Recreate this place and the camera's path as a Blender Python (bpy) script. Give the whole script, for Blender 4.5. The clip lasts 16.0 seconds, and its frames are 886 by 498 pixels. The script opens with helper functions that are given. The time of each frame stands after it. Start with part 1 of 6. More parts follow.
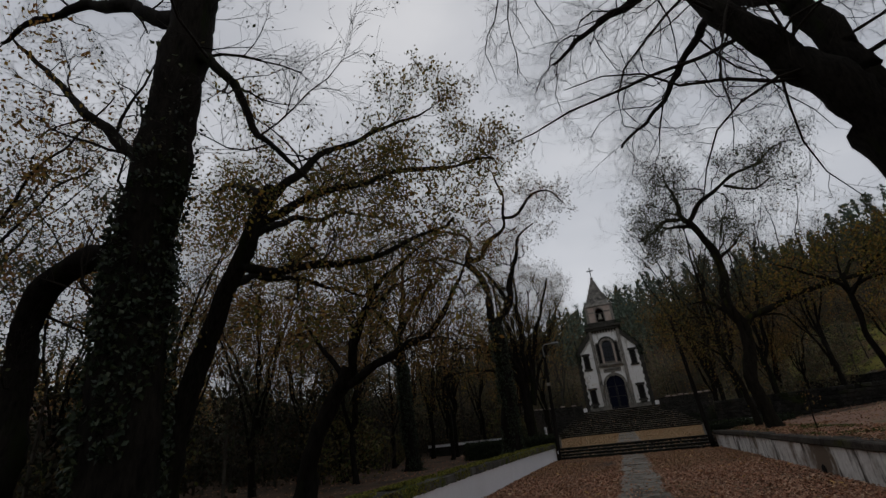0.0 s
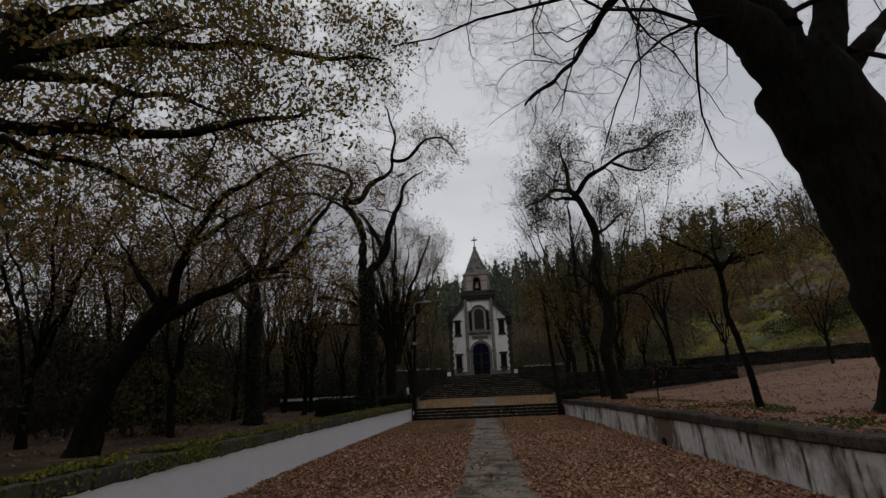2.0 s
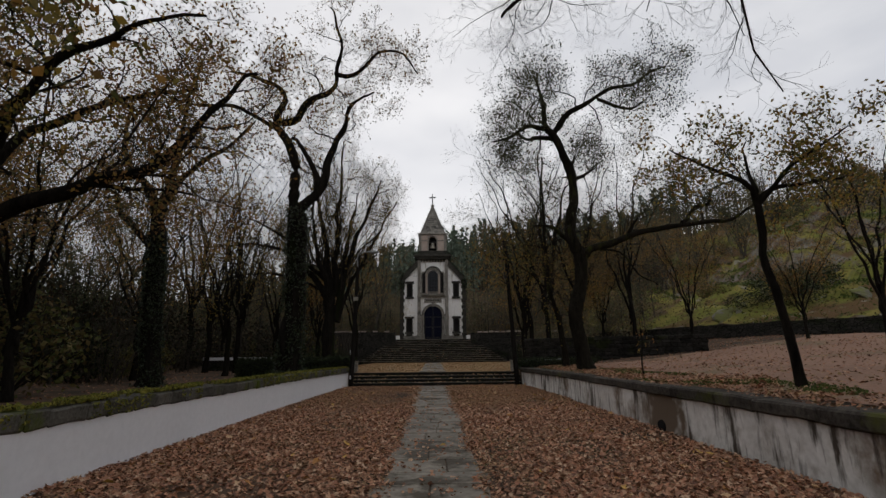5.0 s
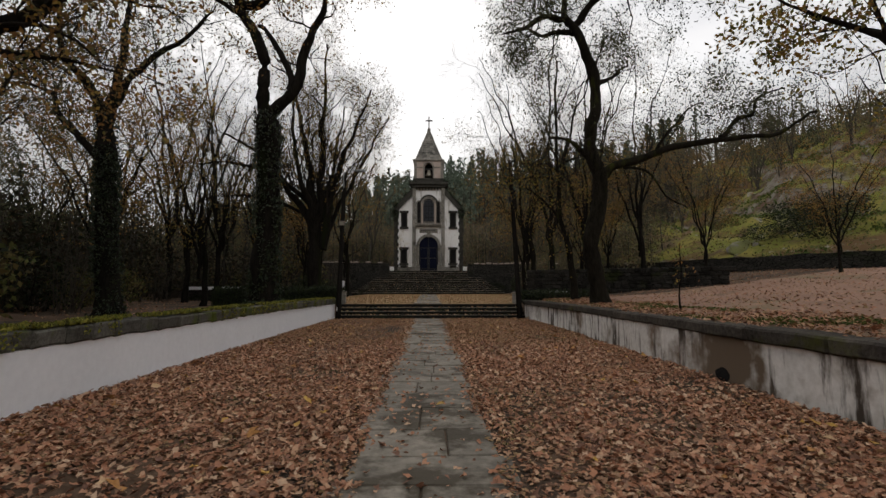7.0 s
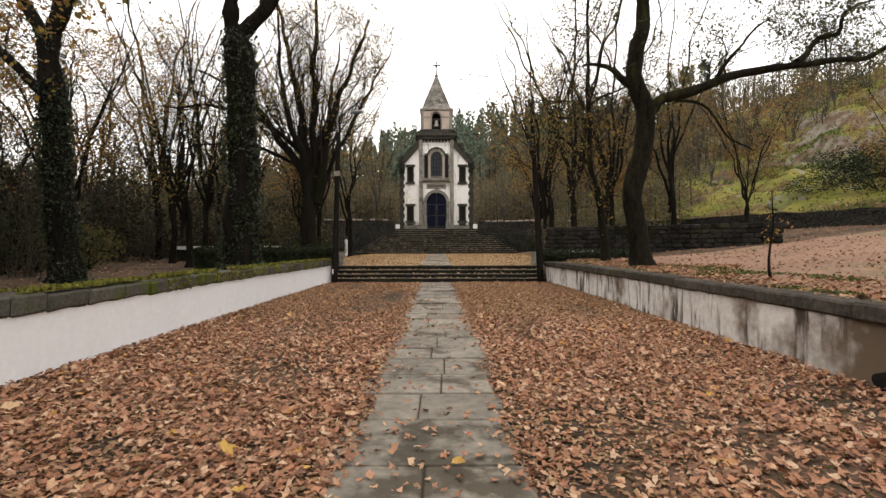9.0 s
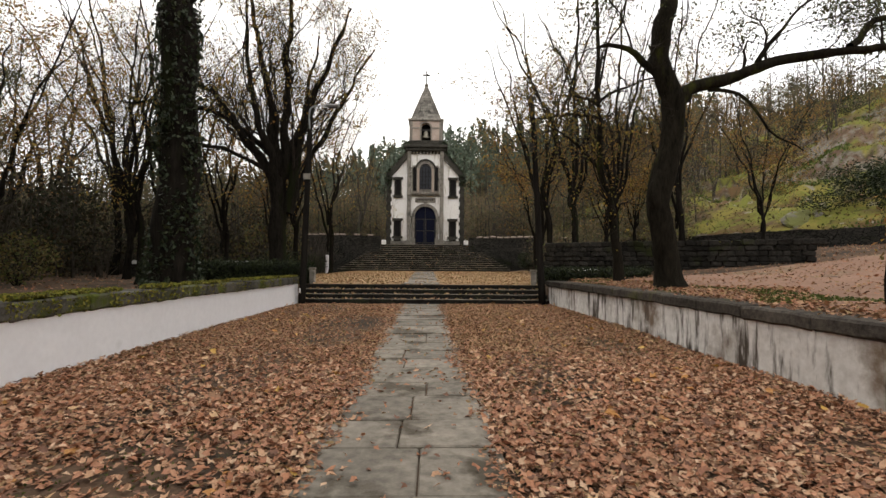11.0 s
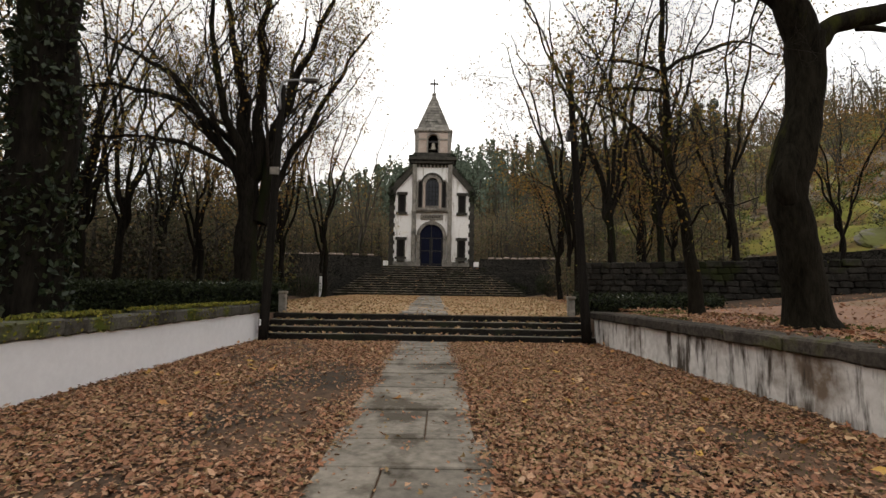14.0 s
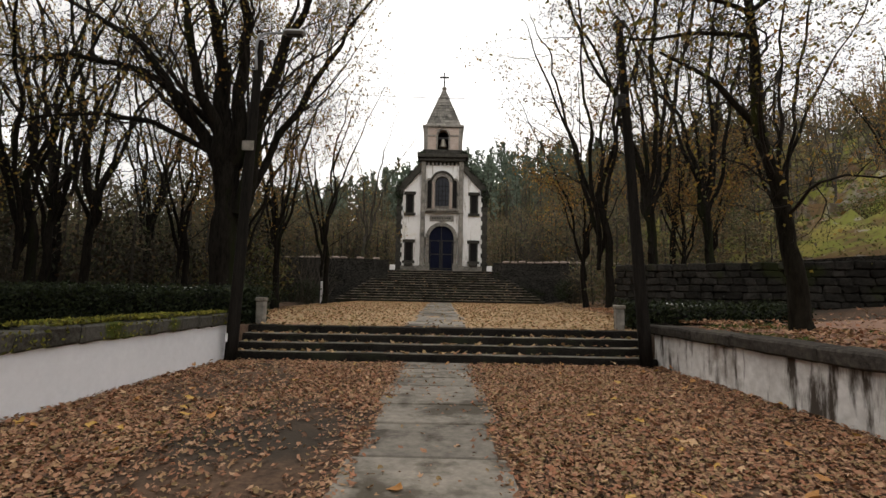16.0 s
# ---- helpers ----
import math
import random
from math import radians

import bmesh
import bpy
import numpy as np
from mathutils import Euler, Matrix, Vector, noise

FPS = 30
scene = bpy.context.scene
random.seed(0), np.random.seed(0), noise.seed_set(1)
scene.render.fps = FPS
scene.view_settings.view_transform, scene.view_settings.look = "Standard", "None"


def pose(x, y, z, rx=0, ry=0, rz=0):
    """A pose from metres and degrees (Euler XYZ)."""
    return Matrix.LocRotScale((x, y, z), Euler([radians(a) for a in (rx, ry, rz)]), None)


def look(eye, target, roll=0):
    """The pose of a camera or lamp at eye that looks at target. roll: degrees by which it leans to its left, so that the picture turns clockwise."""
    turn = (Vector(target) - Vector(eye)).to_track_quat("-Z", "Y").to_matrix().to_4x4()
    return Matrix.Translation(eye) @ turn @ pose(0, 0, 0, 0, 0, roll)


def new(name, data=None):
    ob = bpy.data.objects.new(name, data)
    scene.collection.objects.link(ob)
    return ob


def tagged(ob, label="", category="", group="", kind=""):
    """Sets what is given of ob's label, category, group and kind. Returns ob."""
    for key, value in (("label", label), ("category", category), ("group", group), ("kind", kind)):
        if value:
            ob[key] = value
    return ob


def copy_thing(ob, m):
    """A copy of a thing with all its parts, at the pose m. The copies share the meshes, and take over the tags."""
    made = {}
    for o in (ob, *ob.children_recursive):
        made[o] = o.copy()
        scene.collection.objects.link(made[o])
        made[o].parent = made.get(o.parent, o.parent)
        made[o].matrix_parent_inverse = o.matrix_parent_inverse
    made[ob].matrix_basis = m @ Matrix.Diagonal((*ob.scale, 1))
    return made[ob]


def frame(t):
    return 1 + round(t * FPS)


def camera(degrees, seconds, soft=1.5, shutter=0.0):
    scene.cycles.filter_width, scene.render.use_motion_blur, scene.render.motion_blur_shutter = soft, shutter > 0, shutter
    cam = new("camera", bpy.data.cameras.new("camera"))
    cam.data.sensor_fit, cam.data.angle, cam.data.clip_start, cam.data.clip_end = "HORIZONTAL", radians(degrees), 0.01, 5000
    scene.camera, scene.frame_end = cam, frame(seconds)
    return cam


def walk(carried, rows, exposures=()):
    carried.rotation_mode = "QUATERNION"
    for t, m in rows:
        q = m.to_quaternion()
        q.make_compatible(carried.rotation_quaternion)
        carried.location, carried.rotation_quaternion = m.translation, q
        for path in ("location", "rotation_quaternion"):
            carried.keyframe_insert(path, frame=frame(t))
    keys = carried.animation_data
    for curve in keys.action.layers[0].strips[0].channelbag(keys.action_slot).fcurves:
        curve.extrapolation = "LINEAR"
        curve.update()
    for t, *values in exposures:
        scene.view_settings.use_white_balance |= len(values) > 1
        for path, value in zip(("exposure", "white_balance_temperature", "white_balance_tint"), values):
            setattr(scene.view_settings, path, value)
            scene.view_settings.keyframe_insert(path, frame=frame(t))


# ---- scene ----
cam = camera(86.8, 16.0)
METRES, EYE, TILT, LEAN, TURN = 21.7, 1.5, 0.0, 0.0, 18.3
ROWS = [
    (0.0, 0.0, 0.0, 0.0, 2.3, 22.26, 5.63),
    (0.5, 0.0095, 0.0298, -0.0004, 1.05, 21.72, 5.42),
    (1.0, 0.0167, 0.0585, -0.0015, -3.15, 20.57, 4.53),
    (1.5, 0.0287, 0.0872, -0.0045, -8.46, 19.1, 3.14),
    (2.0, 0.0382, 0.1161, -0.0063, -12.98, 16.76, 2.44),
    (2.5, 0.05, 0.1433, -0.0085, -15.77, 15.48, 1.87),
    (3.0, 0.0613, 0.1736, -0.0093, -18.47, 13.62, 1.11),
    (3.5, 0.0714, 0.2034, -0.0095, -18.74, 13.3, 0.78),
    (6.0, 0.1173, 0.3533, -0.0126, -19.12, 10.44, 0.3),
    (6.5, 0.1262, 0.3832, -0.0128, -19.55, 8.19, 0.26),
    (7.0, 0.1378, 0.4125, -0.0153, -19.37, 4.64, 0.03),
    (7.5, 0.1466, 0.4445, -0.0152, -19.2, -0.1, -0.03),
    (8.0, 0.1567, 0.4749, -0.0148, -18.56, -3.43, 0.17),
    (8.5, 0.1667, 0.5049, -0.0137, -18.41, -2.18, 0.3),
    (9.0, 0.1764, 0.5338, -0.013, -18.38, -0.44, 0.12),
    (11.5, 0.2301, 0.6785, -0.0171, -19.76, 2.13, -0.46),
    (12.0, 0.2384, 0.7097, -0.0171, -19.44, 2.74, -0.5),
    (12.5, 0.2486, 0.7391, -0.0173, -19.23, 3.3, -0.6),
    (13.0, 0.2593, 0.7694, -0.0174, -19.21, 3.79, -0.78),
    (13.5, 0.2693, 0.799, -0.0172, -18.92, 4.26, -0.87),
    (14.0, 0.2795, 0.8288, -0.0166, -18.84, 4.64, -0.91),
    (14.5, 0.2883, 0.8583, -0.0158, -18.45, 4.94, -0.84),
    (15.0, 0.2975, 0.8878, -0.0156, -18.31, 5.29, -1.03),
    (15.5, 0.3034, 0.9179, -0.0156, -18.03, 5.39, -0.91),
    (16.0, 0.3111, 0.9483, -0.017, -17.82, 5.36, -1.03),
]
EXPOSURE = [(0.0, -2.05, 6350, 10), (1.5, -2.0, 6450, 10), (2.5, -1.87, 6550, 10), (3.5, -1.65, 6600, 10), (6.0, -1.35, 6750, 10), (7.0, -1.05, 6950, 10), (7.5, -0.7, 7050, 10), (8.0, -0.38, 7150, 10), (8.5, -0.02, 7350, 10), (9.0, 0.2, 7300, 10), (11.5, -0.2, 7250, 10), (12.5, -0.32, 7250, 10), (16.0, -0.38, 7150, 10)]
walk(cam, [(t, pose(0, 0, EYE, TILT, LEAN, TURN) @ pose(METRES * x, METRES * y, METRES * z, 90 + pitch, roll, yaw)) for t, x, y, z, yaw, pitch, roll in ROWS], EXPOSURE)

# ---- sky and sun ----
world = bpy.data.worlds.new("overcast_sky")
scene.world = world
world.use_nodes = True
wt = world.node_tree
wt.nodes.clear()
w_out = wt.nodes.new("ShaderNodeOutputWorld")
w_bg = wt.nodes.new("ShaderNodeBackground")
w_sky = wt.nodes.new("ShaderNodeTexSky")
w_sky.sky_type, w_sky.sun_disc = "NISHITA", False
w_sky.sun_elevation, w_sky.sun_rotation = radians(54), radians(-25)
w_scale = wt.nodes.new("ShaderNodeVectorMath")
w_scale.operation, w_scale.inputs[1].default_value = "MULTIPLY", (0.09, 0.09, 0.09)
w_co = wt.nodes.new("ShaderNodeTexCoord")
w_map = wt.nodes.new("ShaderNodeMapping")
w_map.inputs["Scale"].default_value = (1.0, 1.0, 2.6)
w_noise = wt.nodes.new("ShaderNodeTexNoise")
w_noise.inputs["Scale"].default_value, w_noise.inputs["Detail"].default_value = 2.2, 6.0
w_ramp = wt.nodes.new("ShaderNodeValToRGB")
w_ramp.color_ramp.elements[0].position, w_ramp.color_ramp.elements[0].color = 0.3, (0.66, 0.68, 0.73, 1)
w_ramp.color_ramp.elements[1].position, w_ramp.color_ramp.elements[1].color = 0.68, (1.0, 1.0, 1.02, 1)
w_mix = wt.nodes.new("ShaderNodeMix")
w_mix.data_type = "RGBA"
w_mix.inputs["Factor"].default_value = 0.9
wt.links.new(w_sky.outputs[0], w_scale.inputs[0])
wt.links.new(w_co.outputs["Generated"], w_map.inputs[0])
wt.links.new(w_map.outputs[0], w_noise.inputs["Vector"])
wt.links.new(w_noise.outputs[0], w_ramp.inputs[0])
wt.links.new(w_scale.outputs[0], w_mix.inputs["A"])
wt.links.new(w_ramp.outputs[0], w_mix.inputs["B"])
w_xyz = wt.nodes.new("ShaderNodeSeparateXYZ")
w_rise = wt.nodes.new("ShaderNodeMapRange")
w_rise.inputs["To Min"].default_value, w_rise.inputs["To Max"].default_value = 1.45, 1.25
w_mul = wt.nodes.new("ShaderNodeVectorMath")
w_mul.operation = "MULTIPLY"
wt.links.new(w_co.outputs["Generated"], w_xyz.inputs[0])
wt.links.new(w_xyz.outputs[2], w_rise.inputs["Value"])
wt.links.new(w_mix.outputs["Result"], w_mul.inputs[0])
wt.links.new(w_rise.outputs[0], w_mul.inputs[1])
wt.links.new(w_mul.outputs[0], w_bg.inputs[0])
wt.links.new(w_bg.outputs[0], w_out.inputs[0])
w_bg.inputs[1].default_value = 2.0
sun = new("sun", bpy.data.lights.new("sun", "SUN"))
sun.data.energy, sun.data.angle, sun.data.color = 0.5, radians(30), (1.0, 0.96, 0.9)
sun.matrix_world = look((-19, 60, 62), (0, 20, 0))


# ---- materials ----
def surface(name, dark, light, scale=1.0, rough=0.85, bump=0.3, fine=30.0, third=None, third_scale=0.4, third_at=0.55, stretch=(1, 1, 1),
            streaks=None, streak_at=0.52, vary=0.0, metal=0.0, cells=0.0, through_light=0.0, island=0.0, run=(3.0, 3.0, 0.75), run_scale=1.6):
    """A worn surface: two colours mixed at a large and a fine scale, a third in patches, dark runs down the face, and relief."""
    m = bpy.data.materials.new(name)
    m.use_nodes = True
    nt = m.node_tree
    n, ln = nt.nodes, nt.links
    b = n["Principled BSDF"]
    geo = n.new("ShaderNodeNewGeometry")
    mp = n.new("ShaderNodeMapping")
    mp.inputs["Scale"].default_value = stretch
    ln.new(geo.outputs["Position"], mp.inputs[0])

    def noise_at(sc, detail=5.0, vec=None):
        t = n.new("ShaderNodeTexNoise")
        t.inputs["Scale"].default_value, t.inputs["Detail"].default_value = sc, detail
        t.inputs["Roughness"].default_value = 0.62
        ln.new(vec or mp.outputs[0], t.inputs["Vector"])
        return t.outputs[0]

    def ramp(fac, lo, hi):
        r = n.new("ShaderNodeMapRange")
        r.inputs["From Min"].default_value, r.inputs["From Max"].default_value = lo, hi
        ln.new(fac, r.inputs["Value"])
        return r.outputs[0]

    def mix(fac, a, c):
        x = n.new("ShaderNodeMix")
        x.data_type = "RGBA"
        ln.new(fac, x.inputs["Factor"])
        for k, v in (("A", a), ("B", c)):
            if isinstance(v, tuple):
                x.inputs[k].default_value = (*v, 1)
            else:
                ln.new(v, x.inputs[k])
        return x.outputs["Result"]

    big, small = noise_at(scale), noise_at(fine, 6.0)
    both = n.new("ShaderNodeMath")
    both.operation = "MULTIPLY_ADD"
    both.inputs[1].default_value = 0.55
    ln.new(small, both.inputs[0])
    half = n.new("ShaderNodeMath")
    half.operation, half.inputs[1].default_value = "MULTIPLY", 0.45
    ln.new(big, half.inputs[0])
    ln.new(half.outputs[0], both.inputs[2])
    col = mix(ramp(both.outputs[0], 0.36, 0.64), dark, light)
    if third:
        col = mix(ramp(noise_at(third_scale, 7.0), third_at, third_at + 0.1), col, third)
    if streaks:
        mp2 = n.new("ShaderNodeMapping")
        mp2.inputs["Scale"].default_value = run
        ln.new(geo.outputs["Position"], mp2.inputs[0])
        col = mix(ramp(noise_at(run_scale, 6.0, mp2.outputs[0]), streak_at, streak_at + 0.12), col, streaks)
    if vary:
        info = n.new("ShaderNodeObjectInfo")
        hsv = n.new("ShaderNodeHueSaturation")
        ln.new(ramp(info.outputs["Random"], -(1 - vary) / (2 * vary), 1 + (1 - vary) / (2 * vary)), hsv.inputs["Value"])
        hsv.inputs["Value"].default_value = 1
        mr = hsv.inputs["Value"].links[0].from_node
        mr.inputs["From Min"].default_value, mr.inputs["From Max"].default_value = 0, 1
        mr.inputs["To Min"].default_value, mr.inputs["To Max"].default_value = 1 - vary, 1 + vary
        ln.new(col, hsv.inputs["Color"])
        col = hsv.outputs[0]
    if island:
        tone = n.new("ShaderNodeHueSaturation")
        shade = n.new("ShaderNodeMapRange")
        shade.inputs["To Min"].default_value, shade.inputs["To Max"].default_value = 1 - island, 1 + island
        ln.new(geo.outputs["Random Per Island"], shade.inputs["Value"])
        ln.new(shade.outputs[0], tone.inputs["Value"])
        ln.new(col, tone.inputs["Color"])
        col = tone.outputs[0]
    ln.new(col, b.inputs["Base Color"])
    height = small
    if cells:
        v = n.new("ShaderNodeTexVoronoi")
        v.feature = "DISTANCE_TO_EDGE"
        v.inputs["Scale"].default_value = cells
        ln.new(mp.outputs[0], v.inputs["Vector"])
        edge = ramp(v.outputs["Distance"], 0.0, 0.09)
        col2 = mix(edge, tuple(c * 0.35 for c in dark), col)
        ln.new(col2, b.inputs["Base Color"])
        height = edge
    if bump:
        bp = n.new("ShaderNodeBump")
        bp.inputs["Strength"].default_value, bp.inputs["Distance"].default_value = bump, 0.02
        ln.new(height, bp.inputs["Height"])
        ln.new(bp.outputs[0], b.inputs["Normal"])
    b.inputs["Roughness"].default_value, b.inputs["Metallic"].default_value = rough, metal
    b.inputs["Specular IOR Level"].default_value = 0.3 if max(light) > 0.15 or metal or rough < 0.6 else 0.04
    if through_light:
        tr = n.new("ShaderNodeBsdfTranslucent")
        ms = n.new("ShaderNodeMixShader")
        ms.inputs[0].default_value = through_light
        ln.new(b.inputs["Base Color"].links[0].from_socket, tr.inputs[0])
        ln.new(b.outputs[0], ms.inputs[1])
        ln.new(tr.outputs[0], ms.inputs[2])
        ln.new(ms.outputs[0], n["Material Output"].inputs[0])
    return m


def leafy(name, colours, rough=0.6, light_through=0.35):
    """Leaves: each leaf takes one of the colours at random."""
    m = bpy.data.materials.new(name)
    m.use_nodes = True
    n, ln = m.node_tree.nodes, m.node_tree.links
    b = n["Principled BSDF"]
    geo = n.new("ShaderNodeNewGeometry")
    rp = n.new("ShaderNodeValToRGB")
    rp.color_ramp.interpolation = "CONSTANT"
    el = rp.color_ramp.elements
    while len(el) < len(colours):
        el.new(0.5)
    for i, c in enumerate(colours):
        el[i].position, el[i].color = i / len(colours), (*c, 1)
    ln.new(geo.outputs["Random Per Island"], rp.inputs[0])
    nz = n.new("ShaderNodeTexNoise")
    nz.inputs["Scale"].default_value, nz.inputs["Detail"].default_value = 60.0, 3.0
    ln.new(geo.outputs["Position"], nz.inputs["Vector"])
    mr = n.new("ShaderNodeMapRange")
    mr.inputs["To Min"].default_value, mr.inputs["To Max"].default_value = 0.55, 1.4
    ln.new(nz.outputs[0], mr.inputs["Value"])
    hsv = n.new("ShaderNodeHueSaturation")
    ln.new(rp.outputs[0], hsv.inputs["Color"])
    ln.new(mr.outputs[0], hsv.inputs["Value"])
    ln.new(hsv.outputs[0], b.inputs["Base Color"])
    b.inputs["Roughness"].default_value = rough
    b.inputs["Specular IOR Level"].default_value = 0.3
    tr = n.new("ShaderNodeBsdfTranslucent")
    ms = n.new("ShaderNodeMixShader")
    ms.inputs[0].default_value = light_through
    ln.new(hsv.outputs[0], tr.inputs[0])
    ln.new(b.outputs[0], ms.inputs[1])
    ln.new(tr.outputs[0], ms.inputs[2])
    ln.new(ms.outputs[0], n["Material Output"].inputs[0])
    return m


M_SOIL = surface("leaf_mould", (0.055, 0.035, 0.024), (0.16, 0.095, 0.06), 0.6, 0.95, 0.6, 22.0, (0.11, 0.1, 0.045), 0.25, 0.56)
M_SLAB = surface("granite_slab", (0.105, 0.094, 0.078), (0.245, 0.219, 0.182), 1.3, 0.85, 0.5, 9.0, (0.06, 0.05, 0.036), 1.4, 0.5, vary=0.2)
# paler copies of the dark bark and twigs; haze over far trees as colour
M_HAZE_BARK = surface("haze_paled_bark", (0.026, 0.023, 0.019), (0.085, 0.075, 0.062), 2.5, 0.95, 0.6, 9.0, (0.05, 0.055, 0.028), 0.8, 0.55, stretch=(2.2, 2.2, 0.6))
M_HAZE_TWIG = surface("haze_paled_twigs", (0.045, 0.039, 0.032), (0.105, 0.09, 0.074), 3.0, 0.95, 0.0)
# step stone near black: the shade on the risers is in the colour
M_STEP = surface("shaded_weathered_step", (0.007, 0.0063, 0.0056), (0.027, 0.024, 0.021), 2.0, 0.85, 0.4, 25.0, (0.025, 0.027, 0.018), 1.2, 0.52)
M_WHITE = surface("old_whitewash", (0.72, 0.72, 0.745), (0.8, 0.8, 0.825), 0.5, 0.8, 0.1, 9.0, (0.58, 0.58, 0.57), 0.5, 0.66, streaks=(0.5, 0.49, 0.46), streak_at=0.72)
M_STAINED = surface("stained_whitewash", (0.5, 0.48, 0.45), (0.76, 0.745, 0.72), 0.7, 0.85, 0.2, 8.0, (0.17, 0.125, 0.09), 0.45, 0.52, streaks=(0.06, 0.047, 0.036), streak_at=0.5, run=(3.0, 3.0, 0.55), run_scale=1.5)
M_COPING = surface("mossy_coping", (0.04, 0.036, 0.03), (0.13, 0.125, 0.11), 2.0, 0.9, 0.5, 25.0, (0.07, 0.085, 0.02), 1.3, 0.52, vary=0.2)
M_COPING_R = surface("dark_coping", (0.024, 0.021, 0.019), (0.095, 0.084, 0.072), 2.0, 0.9, 0.5, 14.0, (0.07, 0.072, 0.025), 0.9, 0.56, vary=0.25)
M_MOSS = leafy("moss", [(0.2, 0.2, 0.03), (0.12, 0.135, 0.022), (0.25, 0.22, 0.04), (0.07, 0.065, 0.022), (0.16, 0.15, 0.03)], 0.95, 0.1)
M_CHURCH = surface("church_limewash", (0.76, 0.745, 0.72), (0.86, 0.85, 0.84), 0.6, 0.8, 0.1, 9.0, (0.62, 0.55, 0.4), 0.5, 0.62, streaks=(0.36, 0.325, 0.26), streak_at=0.57, run=(3.0, 3.0, 0.35))
M_GRANITE = surface("church_granite", (0.085, 0.08, 0.07), (0.3, 0.275, 0.24), 1.8, 0.85, 0.4, 7.0, (0.06, 0.058, 0.05), 0.8, 0.56, streaks=(0.06, 0.057, 0.05), streak_at=0.6)
M_BELFRY = surface("pinkish_granite", (0.3, 0.23, 0.19), (0.46, 0.38, 0.33), 1.4, 0.85, 0.2, 14.0, (0.16, 0.14, 0.12), 1.1, 0.6)
M_ROOF = surface("lichen_slate", (0.075, 0.071, 0.064), (0.22, 0.205, 0.18), 2.5, 0.85, 0.3, 9.0, (0.05, 0.048, 0.042), 1.6, 0.56, island=0.45)
M_MOULD = surface("black_lichen_stone", (0.016, 0.016, 0.014), (0.075, 0.07, 0.06), 2.0, 0.95, 0.4, 12.0)
M_DOOR = surface("blue_black_door", (0.004, 0.005, 0.012), (0.01, 0.012, 0.028), 3.0, 0.65, 0.15, 30.0, stretch=(6, 6, 0.6))
M_GLASS = surface("dark_leaded_glass", (0.008, 0.009, 0.013), (0.03, 0.034, 0.045), 5.0, 0.5, 0.1, 9.0, (0.05, 0.03, 0.03), 4.0, 0.6)
M_DARK = surface("dark_parts_and_shade", (0.01, 0.01, 0.01), (0.022, 0.02, 0.02), 3.0, 0.9, 0.0)
M_IRON = surface("dark_iron", (0.02, 0.02, 0.02), (0.05, 0.047, 0.045), 4.0, 0.55, 0.1, 40.0, metal=0.6)
M_BELL = surface("bell_bronze", (0.16, 0.15, 0.12), (0.32, 0.3, 0.25), 3.0, 0.45, 0.1, 20.0, metal=0.6)
M_RUBBLE = surface("rubble_stone", (0.008, 0.008, 0.0074), (0.038, 0.035, 0.031), 2.0, 0.95, 0.5, 14.0, (0.024, 0.028, 0.012), 0.9, 0.54, vary=0.4)
M_RUBBLE_WALL = surface("rubble_masonry", (0.014, 0.014, 0.0125), (0.06, 0.056, 0.05), 1.4, 0.95, 0.9, 7.0, (0.022, 0.026, 0.014), 0.5, 0.55, stretch=(1, 1, 1.9), cells=3.4)
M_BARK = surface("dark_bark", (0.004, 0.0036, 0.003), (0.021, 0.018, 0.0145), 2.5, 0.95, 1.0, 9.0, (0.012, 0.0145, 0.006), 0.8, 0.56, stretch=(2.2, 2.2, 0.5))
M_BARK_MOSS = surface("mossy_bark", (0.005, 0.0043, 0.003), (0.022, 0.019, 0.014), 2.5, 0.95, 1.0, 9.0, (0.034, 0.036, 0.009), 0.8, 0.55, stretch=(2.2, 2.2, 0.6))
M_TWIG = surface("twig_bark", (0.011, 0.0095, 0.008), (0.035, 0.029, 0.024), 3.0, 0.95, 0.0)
M_POST = surface("weathered_post", (0.006, 0.0055, 0.005), (0.024, 0.021, 0.018), 2.0, 0.9, 0.4, 18.0, stretch=(4, 4, 0.3))
M_STEEL = surface("galvanised_steel", (0.2, 0.21, 0.21), (0.36, 0.37, 0.37), 3.0, 0.5, 0.05, 30.0, metal=0.7)
M_ROCK = surface("hill_rock", (0.05, 0.046, 0.04), (0.165, 0.15, 0.13), 0.7, 0.95, 0.8, 4.0, (0.1, 0.105, 0.03), 0.6, 0.5)
M_L_FALLEN = leafy("fallen_leaves", [(0.33, 0.15, 0.085), (0.43, 0.225, 0.135), (0.25, 0.115, 0.07), (0.5, 0.3, 0.185), (0.36, 0.175, 0.105), (0.16, 0.08, 0.052), (0.53, 0.36, 0.24), (0.39, 0.18, 0.1), (0.29, 0.165, 0.1)], 0.7, 0.1)
M_L_BRIGHT = leafy("yellow_fallen_leaves", [(0.5, 0.3, 0.07), (0.55, 0.36, 0.2), (0.42, 0.2, 0.06)], 0.55, 0.15)
M_L_DRY = leafy("dry_pale_leaves", [(0.36, 0.22, 0.115), (0.31, 0.165, 0.09), (0.41, 0.27, 0.14), (0.27, 0.18, 0.08), (0.24, 0.19, 0.085)], 0.8, 0.1)
M_L_MIX = leafy("small_mixed_leaves", [(0.3, 0.148, 0.086), (0.37, 0.2, 0.118), (0.22, 0.112, 0.066), (0.43, 0.265, 0.16), (0.24, 0.16, 0.075), (0.14, 0.075, 0.047), (0.33, 0.2, 0.105), (0.33, 0.145, 0.08)], 0.8, 0.1)
